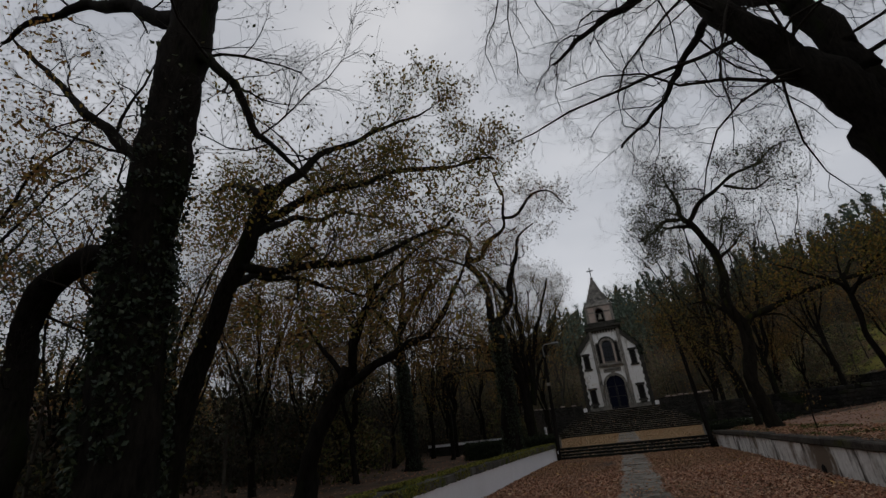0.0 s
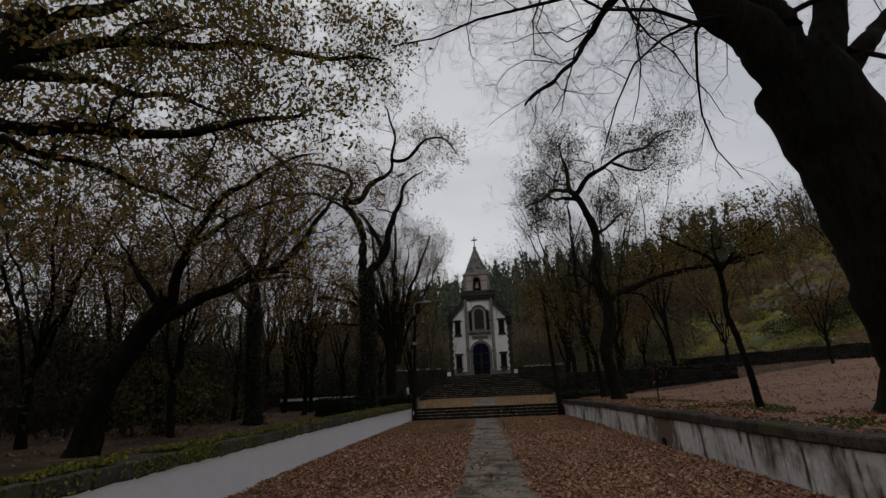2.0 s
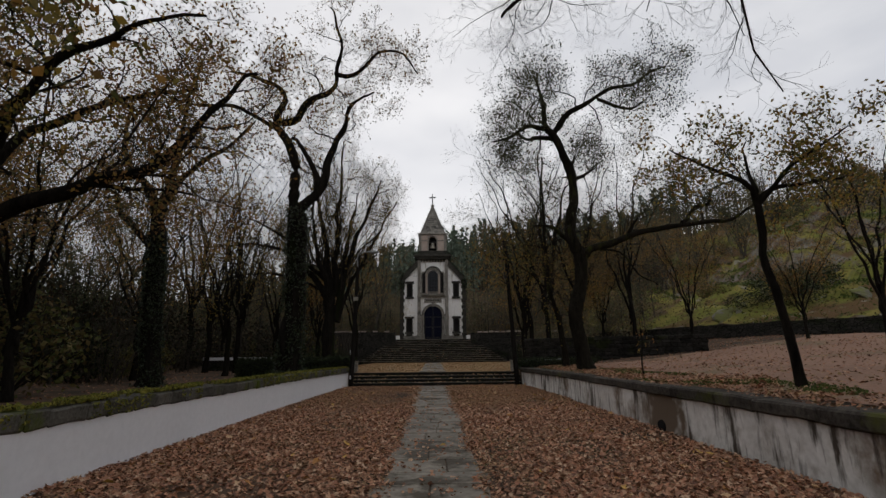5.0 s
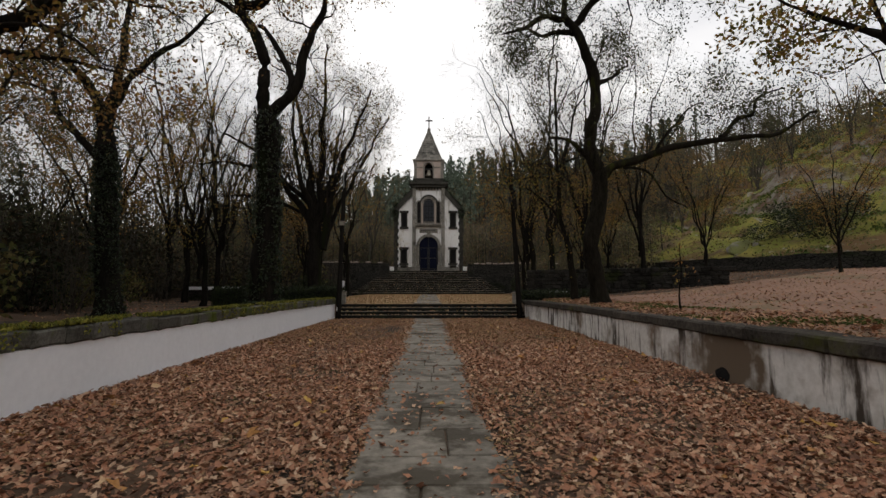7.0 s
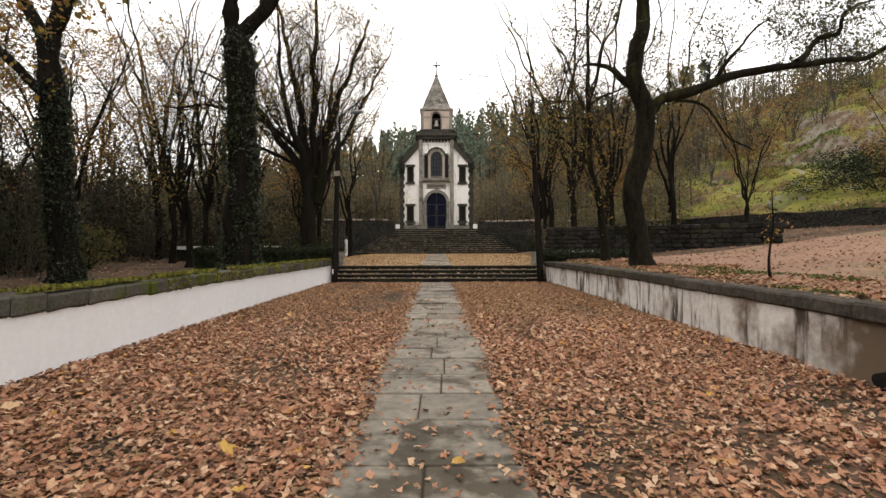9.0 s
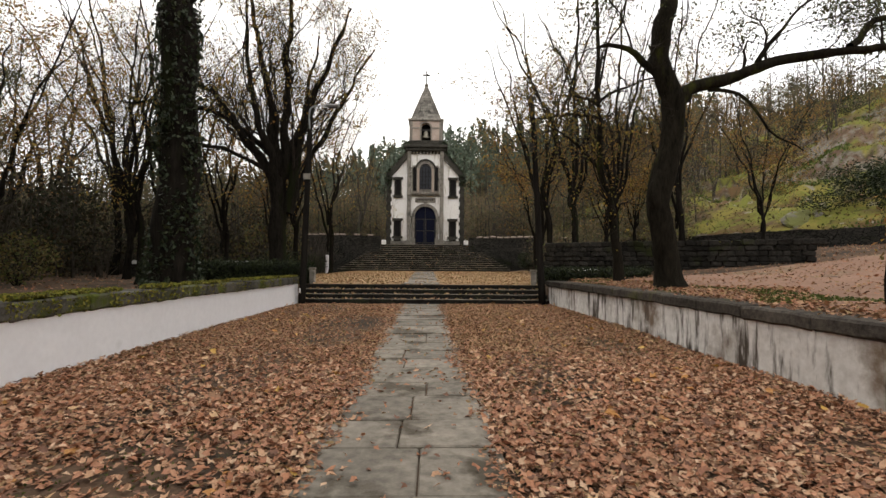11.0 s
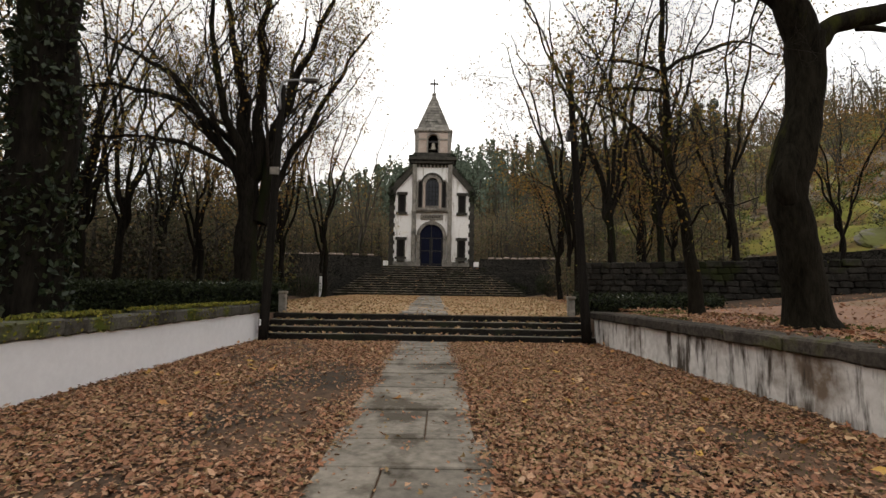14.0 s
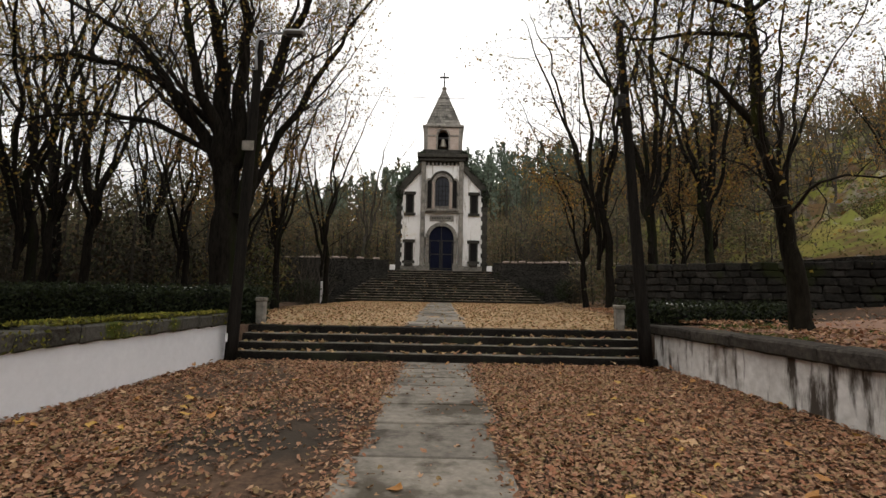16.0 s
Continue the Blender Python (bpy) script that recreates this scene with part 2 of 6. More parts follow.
M_L_BROWN = leafy("autumn_leaves", [(0.22, 0.11, 0.035), (0.3, 0.15, 0.04), (0.15, 0.09, 0.03), (0.36, 0.23, 0.05), (0.14, 0.12, 0.04)], 0.6, 0.5)
M_L_GOLD = leafy("golden_leaves", [(0.32, 0.22, 0.045), (0.24, 0.18, 0.04), (0.38, 0.2, 0.045), (0.16, 0.15, 0.045)], 0.6, 0.5)
M_L_GREEN = leafy("dull_green_leaves", [(0.055, 0.065, 0.025), (0.08, 0.085, 0.035), (0.04, 0.05, 0.022), (0.1, 0.09, 0.04)])
M_L_IVY = leafy("ivy_leaves", [(0.016, 0.028, 0.013), (0.024, 0.038, 0.016), (0.035, 0.045, 0.018), (0.012, 0.02, 0.01)], 0.5, 0.1)
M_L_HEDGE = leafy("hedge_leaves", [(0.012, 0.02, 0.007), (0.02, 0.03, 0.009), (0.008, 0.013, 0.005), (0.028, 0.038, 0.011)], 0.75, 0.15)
# needle greens raised in tone; the ridge's mist is in the colour
M_L_PINE_HAZE = leafy("haze_paled_needles", [(0.095, 0.125, 0.09), (0.12, 0.15, 0.11), (0.075, 0.1, 0.073)], 0.8, 0.2)
M_L_BRUSH = leafy("hill_brush", [(0.1, 0.105, 0.032), (0.13, 0.095, 0.036), (0.075, 0.09, 0.028), (0.16, 0.13, 0.05), (0.085, 0.066, 0.03)], 0.9, 0.2)
# leaves near black: the gloom under the left woods is in the colour
M_L_THICKET = leafy("shaded_thicket_leaves", [(0.022, 0.02, 0.01), (0.03, 0.028, 0.014), (0.04, 0.026, 0.013), (0.018, 0.022, 0.01)], 0.9, 0.1)
M_L_OLIVE = leafy("olive_gold_leaves", [(0.2, 0.155, 0.03), (0.12, 0.12, 0.03), (0.3, 0.16, 0.035), (0.15, 0.09, 0.028), (0.34, 0.24, 0.045), (0.08, 0.085, 0.025)], 0.6, 0.5)
M_L_SCRUB = leafy("grey_brown_scrub", [(0.12, 0.11, 0.058), (0.145, 0.118, 0.07), (0.095, 0.1, 0.05), (0.17, 0.12, 0.065), (0.1, 0.083, 0.055)], 0.9, 0.3)
M_GRASS = leafy("grass_blades", [(0.07, 0.1, 0.02), (0.1, 0.12, 0.025), (0.05, 0.075, 0.018)], 0.8, 0.3)


# ---- mesh helpers ----
def part(name, bm, material, parent=None, label="", smooth=False):
    me = bpy.data.meshes.new(name)
    bm.normal_update()
    bm.to_mesh(me)
    bm.free()
    me.materials.append(material)
    if smooth:
        me.shade_smooth()
    ob = new(name, me)
    ob.parent = parent
    if label:
        ob["label"] = label
    return ob


def raw(name, verts, faces, material, parent=None, label="", smooth=False):
    me = bpy.data.meshes.new(name)
    me.from_pydata(verts, [], faces)
    me.materials.append(material)
    if smooth:
        me.shade_smooth()
    ob = new(name, me)
    ob.parent = parent
    if label:
        ob["label"] = label
    return ob


def box(bm, x0, x1, y0, y1, z0, z1, bevel=0.0):
    vs = bmesh.ops.create_cube(bm, size=1.0, matrix=Matrix.Translation(((x0 + x1) / 2, (y0 + y1) / 2, (z0 + z1) / 2)) @ Matrix.Diagonal((x1 - x0, y1 - y0, z1 - z0, 1)))["verts"]
    if bevel:
        bmesh.ops.bevel(bm, geom=list({e for v in vs for e in v.link_edges}), offset=bevel, segments=1, affect="EDGES")
    return bm


def boxes(*dims, bevel=0.0):
    bm = bmesh.new()
    for d in dims:
        box(bm, *d, bevel=bevel)
    return bm


def roughen(bm, amount, scale=1.5):
    for v in bm.verts:
        v.co += noise.noise_vector(v.co * scale) * amount
    return bm


def empty(name, label, category, at=(0, 0, 0), group="", kind=""):
    e = new(name)
    e.location = at
    e.empty_display_size = 0.2
    return tagged(e, label, category, group, kind)


def prism(bm, outline, y0, y1):
    """An upright plate: an outline of (x, z), from y0 back to y1."""
    front = [bm.verts.new((x, y0, z)) for x, z in outline]
    back = [bm.verts.new((x, y1, z)) for x, z in outline]
    bm.faces.new(front)
    bm.faces.new(back[::-1])
    k = len(outline)
    for i in range(k):
        bm.faces.new((front[i], back[i], back[(i + 1) % k], front[(i + 1) % k]))
    bmesh.ops.recalc_face_normals(bm, faces=bm.faces)
    return bm


def arch(cx, half, z0, spring, n=14):
    """An arched outline of (x, z), from the lower left round the top to the lower right."""
    pts = [(cx - half, z0)]
    pts += [(cx - half * math.cos(math.pi * i / n), spring + half * math.sin(math.pi * i / n)) for i in range(n + 1)]
    return pts + [(cx + half, z0)]


def arch_band(bm, cx, inner, outer, z0, spring, y0, y1):
    """The stone surround of an arched opening."""
    a, b = arch(cx, inner, z0, spring), arch(cx, outer, z0, spring)
    va = [[bm.verts.new((x, y, z)) for x, z in a] for y in (y0, y1)]
    vb = [[bm.verts.new((x, y, z)) for x, z in b] for y in (y0, y1)]
    for i in range(len(a) - 1):
        bm.faces.new((va[0][i], va[0][i + 1], vb[0][i + 1], vb[0][i]))
        bm.faces.new((va[0][i], va[1][i], va[1][i + 1], va[0][i + 1]))
        bm.faces.new((vb[0][i], vb[0][i + 1], vb[1][i + 1], vb[1][i]))
    bmesh.ops.recalc_face_normals(bm, faces=bm.faces)
    return bm


def axis(y):
    """The middle line of path, steps and chapel."""
    return 0.12 - 0.0118 * y


def lerp_in(y, table):
    ys, xs = [p[0] for p in table], [p[1] for p in table]
    return float(np.interp(y, ys, xs))


def wall_l(y):
    return lerp_in(y, [(-10, -4.75), (8, -4.85), (16, -5.0), (25, -4.95), (31.6, -4.55)])


def wall_r(y):
    return lerp_in(y, [(-10, 4.9), (11, 4.9), (18, 4.75), (25, 4.78), (31.6, 4.3)])


FLOOR, TERRACE, CHURCH_Z = -0.38, 0.33, 2.85


def smooth(a, b, v):
    t = min(1.0, max(0.0, (v - a) / (b - a)))
    return t * t * (3 - 2 * t)


def right_plain(x, y):
    z = 0.52 + 0.055 * max(0.0, x - 5.3) + 0.55 * smooth(11.0, 21.0, x) + 0.03 * max(0.0, y - 27) * smooth(8.0, 13.0, x)
    return z + 0.05 * noise.noise((x * 0.5, y * 0.5, 3.0))


def left_ground(x, y):
    return 0.05 + 0.1 * noise.noise((x * 0.2, y * 0.2, 7.0)) + 0.012 * max(0.0, -x - 12) + 0.008 * max(0.0, y - 30)


def hill(x, y):
    s = ((x - 21.3) * 15.4 + (y - 35.2) * 6.5) / 16.7
    z = -5.0
    if s > 0:
        z = 2.85 + 0.43 * s - 0.0016 * max(0, s - 20) ** 2 if s < 90 else 33.5
        z += (noise.fractal((x * 0.09, y * 0.09, 1.0), 1.0, 2.0, 4) * 2.2 + abs(noise.noise((x * 0.25, y * 0.25, 5))) * 1.2) * smooth(0, 12, s)
        q = s / 3.6 + 0.9 * noise.noise((x * 0.07, y * 0.07, 9.0)) + 0.25 * noise.noise((x * 0.35, y * 0.35, 4.0))
        f = q - math.floor(q)
        z += (smooth(0.52, 0.82, f) - f) * 1.8 * smooth(2, 9, s) * smooth(70, 45, s)
    s2 = y - 74 + 0.25 * x * (x < 0)
    if s2 > 0:
        z = max(z, 2.5 + (0.2 + 0.2 * smooth(-45, 25, x)) * min(s2, 85) + noise.fractal((x * 0.03, y * 0.03, 2.0), 1.0, 2.0, 4) * 3 * smooth(0, 20, s2))
    s3 = -x - 62
    if s3 > 0:
        z = max(z, 1.0 + 0.3 * min(s3, 80) + noise.noise((x * 0.03, y * 0.03, 2.0)) * 3 * smooth(0, 20, s3))
    return z


def ground_z(x, y):
    """The height of the one ground sheet."""
    if y > 57.15 and abs(x) < 70:
        base = CHURCH_Z if y > 58.9 or abs(x - axis(y)) > 4.2 else 0.45 + (y - 55.2) * 0.62
        base = max(base, -1)
    elif y > 31.75:
        t = TERRACE + 0.12 * smooth(33, 54, y)
        if y < 32.65:
            t = -0.4 + (t + 0.4) * (y - 31.75) / 0.9 if wall_l(31) - 0.1 < x < wall_r(31) + 0.1 else t
        if y > 55.2 and abs(x - axis(y)) < 4.2:
            t = 0.45 + (y - 55.2) * 0.62
        t += (right_plain(x, y) - t) * smooth(6.0, 9.5, x)
        base = t + (left_ground(x, y) - t) * smooth(-5.5, -9, x)
    elif x < wall_l(y) - 0.2:
        base = left_ground(x, y)
    elif x > wall_r(y) + 0.2:
        base = right_plain(x, y)
    else:
        base = FLOOR + 0.07 * smooth(22, 31.4, y) + 0.012 * noise.noise((x * 1.3, y * 1.3, 0))
    return max(base, hill(x, y))


# ---- ground ----
def build_ground():
    us = [-1500, -700, -350, -220] + [-160 + 8 * i for i in range(13)] + [-60 + 3 * i for i in range(14)]
    us += [-18 + 1.0 * i for i in range(13)] + [-5.6, -5.22, -5.16] + [-4.9 + 0.5 * i for i in range(20)] + [4.92, 4.98, 5.4]
    us += [6 + 0.8 * i for i in range(17)] + [19.4 + 0.75 * i for i in range(65)] + [68 + 8 * i for i in range(12)] + [200, 350, 700, 1500]
    vs = [-1500, -600, -200, -80, -40, -20] + [-10 + 1.0 * i for i in range(42)] + [31.6, 31.75, 32.2, 32.65] + [33.5 + 0.75 * i for i in range(29)]
    vs += [55.2, 56.2, 57.1, 57.2, 58, 58.9, 59.5] + [60.4 + 0.9 * i for i in range(22)] + [81 + 2.0 * i for i in range(20)] + [122 + 8 * i for i in range(12)] + [240, 400, 800, 1500]
    us, vs = sorted(us), sorted(vs)
    verts, faces = [], []
    for y in vs:
        for u in us:
            x = u
            if y < 33 and -12 < u < 12:
                x = u + (wall_r(y) - 4.75) * smooth(11.9, 5.4, u) if u > 0 else u + (wall_l(y) + 4.97) * smooth(-11.9, -5.6, u)
            verts.append((x, y, ground_z(x, y)))
    w = len(us)
    for j in range(len(vs) - 1):
        for i in range(w - 1):
            a = j * w + i
            faces.append((a, a + 1, a + w + 1, a + w))
    g = raw("ground", verts, faces, M_GROUND, smooth=False)
    for p in g.data.polygons:
        p.use_smooth = p.center.z > 3.2 and p.center.x > 12
    return tagged(g, "damp brown earth with leaf litter, rising to grassy hills", "ground", kind="structure")


def ground_material():
    m = surface("ground_cover", (0.055, 0.037, 0.027), (0.145, 0.094, 0.064), 0.7, 0.95, 0.6, 18.0)
    n, ln = m.node_tree.nodes, m.node_tree.links
    b = n["Principled BSDF"]
    soil = b.inputs["Base Color"].links[0].from_socket
    geo = n.new("ShaderNodeNewGeometry")
    xyz = n.new("ShaderNodeSeparateXYZ")
    ln.new(geo.outputs["Position"], xyz.inputs[0])

    def patch(src, sc, lo, hi, colour):
        t = n.new("ShaderNodeTexNoise")
        t.inputs["Scale"].default_value, t.inputs["Detail"].default_value, t.inputs["Roughness"].default_value = sc, 8.0, 0.65
        ln.new(geo.outputs["Position"], t.inputs["Vector"])
        r = n.new("ShaderNodeMapRange")
        r.inputs["From Min"].default_value, r.inputs["From Max"].default_value = lo, hi
        ln.new(t.outputs[0], r.inputs["Value"])
        x = n.new("ShaderNodeMix")
        x.data_type = "RGBA"
        ln.new(r.outputs[0], x.inputs["Factor"])
        ln.new(src, x.inputs["A"])
        x.inputs["B"].default_value = (*colour, 1)
        return x.outputs["Result"]

    grass = patch(soil, 0.3, 0.36, 0.46, (0.122, 0.127, 0.029))
    grass = patch(grass, 0.5, 0.5, 0.58, (0.175, 0.152, 0.042))
    grass = patch(grass, 0.22, 0.53, 0.6, (0.095, 0.06, 0.03))
    grass = patch(grass, 0.8, 0.6, 0.64, (0.2, 0.185, 0.15))
    grass = patch(grass, 1.7, 0.58, 0.66, (0.045, 0.045, 0.018))
    # the risers of the ledges are bare rock and dark earth
    slope = n.new("ShaderNodeSeparateXYZ")
    ln.new(geo.outputs["Normal"], slope.inputs[0])
    steep = n.new("ShaderNodeMapRange")
    steep.inputs["From Min"].default_value, steep.inputs["From Max"].default_value = 0.84, 0.72
    ln.new(slope.outputs[2], steep.inputs["Value"])
    ledge = n.new("ShaderNodeMix")
    ledge.data_type = "RGBA"
    ln.new(steep.outputs[0], ledge.inputs["Factor"])
    ln.new(grass, ledge.inputs["A"])
    ln.new(patch(patch(soil, 0.9, 0.45, 0.55, (0.16, 0.145, 0.12)), 0.6, 0.5, 0.6, (0.05, 0.04, 0.024)), ledge.inputs["B"])
    grass = ledge.outputs["Result"]
    high = n.new("ShaderNodeMapRange")
    high.inputs["From Min"].default_value, high.inputs["From Max"].default_value = 2.4, 3.2
    ln.new(xyz.outputs[2], high.inputs["Value"])
    east = n.new("ShaderNodeMapRange")
    east.inputs["From Min"].default_value, east.inputs["From Max"].default_value = 9.0, 15.0
    ln.new(xyz.outputs[0], east.inputs["Value"])
    where = n.new("ShaderNodeMath")
    where.operation = "MULTIPLY"
    ln.new(high.outputs[0], where.inputs[0])
    ln.new(east.outputs[0], where.inputs[1])
    pick = n.new("ShaderNodeMix")
    pick.data_type = "RGBA"
    low = patch(soil, 0.5, 0.48, 0.6, (0.052, 0.042, 0.033))
    ln.new(where.outputs[0], pick.inputs["Factor"])
    ln.new(low, pick.inputs["A"])
    ln.new(grass, pick.inputs["B"])
    ln.new(pick.outputs["Result"], b.inputs["Base Color"])
    b.inputs["Specular IOR Level"].default_value = 0.05
    return m


M_GROUND = ground_material()
build_ground()


M_EARTH = surface("reddish_packed_earth", (0.16, 0.09, 0.06), (0.28, 0.165, 0.115), 0.5, 0.95, 0.4, 14.0, (0.12, 0.1, 0.05), 0.35, 0.57)
M_DRYGRASS = surface("dry_yellowed_turf", (0.25, 0.16, 0.085), (0.38, 0.265, 0.145), 0.6, 0.95, 0.5, 16.0, (0.27, 0.13, 0.07), 0.3, 0.55)


def sheet(name, label, xs, ys, z_at, material):
    verts = [(x, y, z_at(x, y)) for y in ys for x in xs]
    w = len(xs)
    faces = [(j * w + i, j * w + i + 1, (j + 1) * w + i + 1, (j + 1) * w + i) for j in range(len(ys) - 1) for i in range(w - 1)]
    return tagged(raw(name, verts, faces, material), label, "ground", kind="structure")


sheet("lawn_earth", "reddish packed earth of the raised lawn", np.linspace(5.6, 21.0, 34), np.linspace(8, 31.5, 40), lambda x, y: max(right_plain(x, y), hill(x, y)) + 0.012, M_EARTH)
sheet("terrace_turf", "yellowed turf of the upper terrace", np.linspace(-7.5, 6.5, 20), np.linspace(32.68, 54.6, 30), lambda x, y: ground_z(x, y) + 0.012, M_DRYGRASS)


# ---- the two court walls ----
def run_wall(name, label, side, material, top, thick, y0, y1):
    """A low wall along the court; its inner face follows wall_l or wall_r."""
    f = wall_l if side < 0 else wall_r
    ys = np.linspace(y0, y1, 60)
    verts, faces = [], []
    for y in ys:
        x = f(y)
        wob = 0.012 * noise.noise((0, y * 0.8, side))
        for dx, z in ((0, -0.6), (wob, -0.1), (wob * 0.5, top), (thick * side, top), (thick * side, -0.6)):
            verts.append((x + dx, y, z))
    for j in range(len(ys) - 1):
        for i in range(5):
            a, b = j * 5 + i, j * 5 + (i + 1) % 5
            faces.append((a, b, b + 5, a + 5) if side > 0 else (a, a + 5, b + 5, b))
    e = 5 * (len(ys) - 1)
    faces += [(0, 1, 2, 3, 4), (e + 4, e + 3, e + 2, e + 1, e)]
    return tagged(raw(name, verts, faces, material, smooth=False), label, "wall", kind="structure")


def coping(wall, side, material, z0, z1, over, thick, y0, y1, lengths, seed):
    rnd = random.Random(seed)
    f = wall_l if side < 0 else wall_r
    y = y0
    while y < y1:
        ln_ = rnd.uniform(*lengths)
        e = min(y1, y + ln_ - 0.012)
        bm = bmesh.new()
        xa, xb = -over * side, thick * side
        h = (z1 - z0) * rnd.uniform(0.93, 1.07)
        box(bm, min(xa, xb), max(xa, xb), 0, e - y, 0, h, bevel=0.03)
        if e - y > 0.5:
            bmesh.ops.subdivide_edges(bm, edges=[ed for ed in bm.edges if abs(ed.verts[0].co.y - ed.verts[1].co.y) > 0.3], cuts=3)
        roughen(bm, 0.025, 2.2 + rnd.random())
        s = part("coping_stone", bm, material, wall)
        s.location = (f((y + e) / 2), y, z0 + rnd.uniform(-0.008, 0.008))
        s.rotation_euler = (0, rnd.uniform(-0.01, 0.01), -math.atan2(f(e) - f(y), e - y) + rnd.uniform(-0.005, 0.005))
        y = e + 0.012


def damp_round_drain():
    """Brown seepage round the drain opening, ragged at its edges."""
    n, ln = M_STAINED.node_tree.nodes, M_STAINED.node_tree.links
    b = n["Principled BSDF"]
    geo, xyz, nz = n.new("ShaderNodeNewGeometry"), n.new("ShaderNodeSeparateXYZ"), n.new("ShaderNodeTexNoise")
    nz.inputs["Scale"].default_value, nz.inputs["Detail"].default_value = 2.2, 6.0
    ln.new(geo.outputs["Position"], xyz.inputs[0])
    ln.new(geo.outputs["Position"], nz.inputs["Vector"])
    off = n.new("ShaderNodeMath")
    off.operation, off.inputs[1].default_value = "SUBTRACT", 17.0
    far = n.new("ShaderNodeMath")
    far.operation = "ABSOLUTE"
    rag = n.new("ShaderNodeMath")
    rag.operation, rag.inputs[1].default_value = "MULTIPLY_ADD", 2.2
    ln.new(xyz.outputs[1], off.inputs[0])
    ln.new(off.outputs[0], far.inputs[0])
    ln.new(nz.outputs[0], rag.inputs[0])
    ln.new(far.outputs[0], rag.inputs[2])
    edge = n.new("ShaderNodeMapRange")
    edge.inputs["From Min"].default_value, edge.inputs["From Max"].default_value = 2.1, 1.6
    ln.new(rag.outputs[0], edge.inputs["Value"])
    mx = n.new("ShaderNodeMix")
    mx.data_type = "RGBA"
    ln.new(edge.outputs[0], mx.inputs["Factor"])
    ln.new(b.inputs["Base Color"].links[0].from_socket, mx.inputs["A"])
    mx.inputs["B"].default_value = (0.13, 0.095, 0.065, 1)
    ln.new(mx.outputs["Result"], b.inputs["Base Color"])


damp_round_drain()
wall_left = run_wall("wall_left", "low whitewashed court wall with mossy stone coping", -1, M_WHITE, 0.4, 0.42, -8, 31.35)
wall_right = run_wall("wall_right", "low retaining wall, whitewash streaked with dark damp", 1, M_STAINED, 0.36, 0.35, -8, 31.6)
coping(wall_left, -1, M_COPING, 0.395, 0.63, 0.05, 0.5, -8, 31.35, (0.35, 0.8), 4)
coping(wall_right, 1, M_COPING_R, 0.355, 0.555, 0.05, 0.45, -8, 31.7, (0.9, 1.7), 5)
hole = bmesh.new()
bmesh.ops.create_icosphere(hole, subdivisions=3, radius=1.0, matrix=Matrix.Diagonal((0.02, 0.2, 0.13, 1)))
drain = part("drain_hole", roughen(hole, 0.012, 6.0), M_DARK, wall_right, "dark broken drain opening at the foot")
drain.location = (wall_r(17.2) + 0.008, 17.2, -0.27)


# ---- steps ----
def build_steps():
    for i in range(4):
        y = 31.45 + 0.3 * i
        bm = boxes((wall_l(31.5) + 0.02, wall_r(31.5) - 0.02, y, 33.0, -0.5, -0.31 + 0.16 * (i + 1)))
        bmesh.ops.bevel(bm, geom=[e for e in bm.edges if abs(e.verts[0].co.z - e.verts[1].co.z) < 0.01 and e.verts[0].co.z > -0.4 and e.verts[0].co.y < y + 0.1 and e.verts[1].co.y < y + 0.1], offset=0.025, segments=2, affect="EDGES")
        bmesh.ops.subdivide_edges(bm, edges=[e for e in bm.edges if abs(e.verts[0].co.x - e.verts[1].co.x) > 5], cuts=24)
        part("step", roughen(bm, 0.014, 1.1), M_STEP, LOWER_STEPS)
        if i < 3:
            # pale slab on top paints the sky light that the tread catches
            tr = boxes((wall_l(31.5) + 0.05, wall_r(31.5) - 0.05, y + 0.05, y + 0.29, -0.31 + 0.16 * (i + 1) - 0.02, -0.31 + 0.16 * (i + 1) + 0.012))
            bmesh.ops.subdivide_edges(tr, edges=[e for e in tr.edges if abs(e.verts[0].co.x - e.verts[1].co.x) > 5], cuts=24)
            part("tread", roughen(tr, 0.012, 1.1), M_SLAB, LOWER_STEPS, "worn tread, coloured paler where sky light falls")
    n = 13
    rise = (CHURCH_Z - 0.45) / n
    for i in range(n):
        y = 54.4 + 0.3 * i
        half = 7.25 - 0.25 * i
        c = axis(56)
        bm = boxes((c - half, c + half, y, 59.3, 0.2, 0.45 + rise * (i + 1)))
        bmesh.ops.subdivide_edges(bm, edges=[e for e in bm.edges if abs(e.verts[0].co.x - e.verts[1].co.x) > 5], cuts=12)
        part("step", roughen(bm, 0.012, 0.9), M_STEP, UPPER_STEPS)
        # pale strip paints the sky light along the step edge
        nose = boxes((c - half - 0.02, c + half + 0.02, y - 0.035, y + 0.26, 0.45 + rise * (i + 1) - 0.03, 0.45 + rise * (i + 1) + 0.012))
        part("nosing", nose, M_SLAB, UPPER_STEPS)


LOWER_STEPS = empty("lower_steps", "four broad worn stone steps strewn with leaves", "steps", (0, 0, 0), kind="structure")
UPPER_STEPS = empty("upper_steps", "wide dark stone stair flaring towards its foot", "stairs", (0, 0, 0), kind="structure")
build_steps()


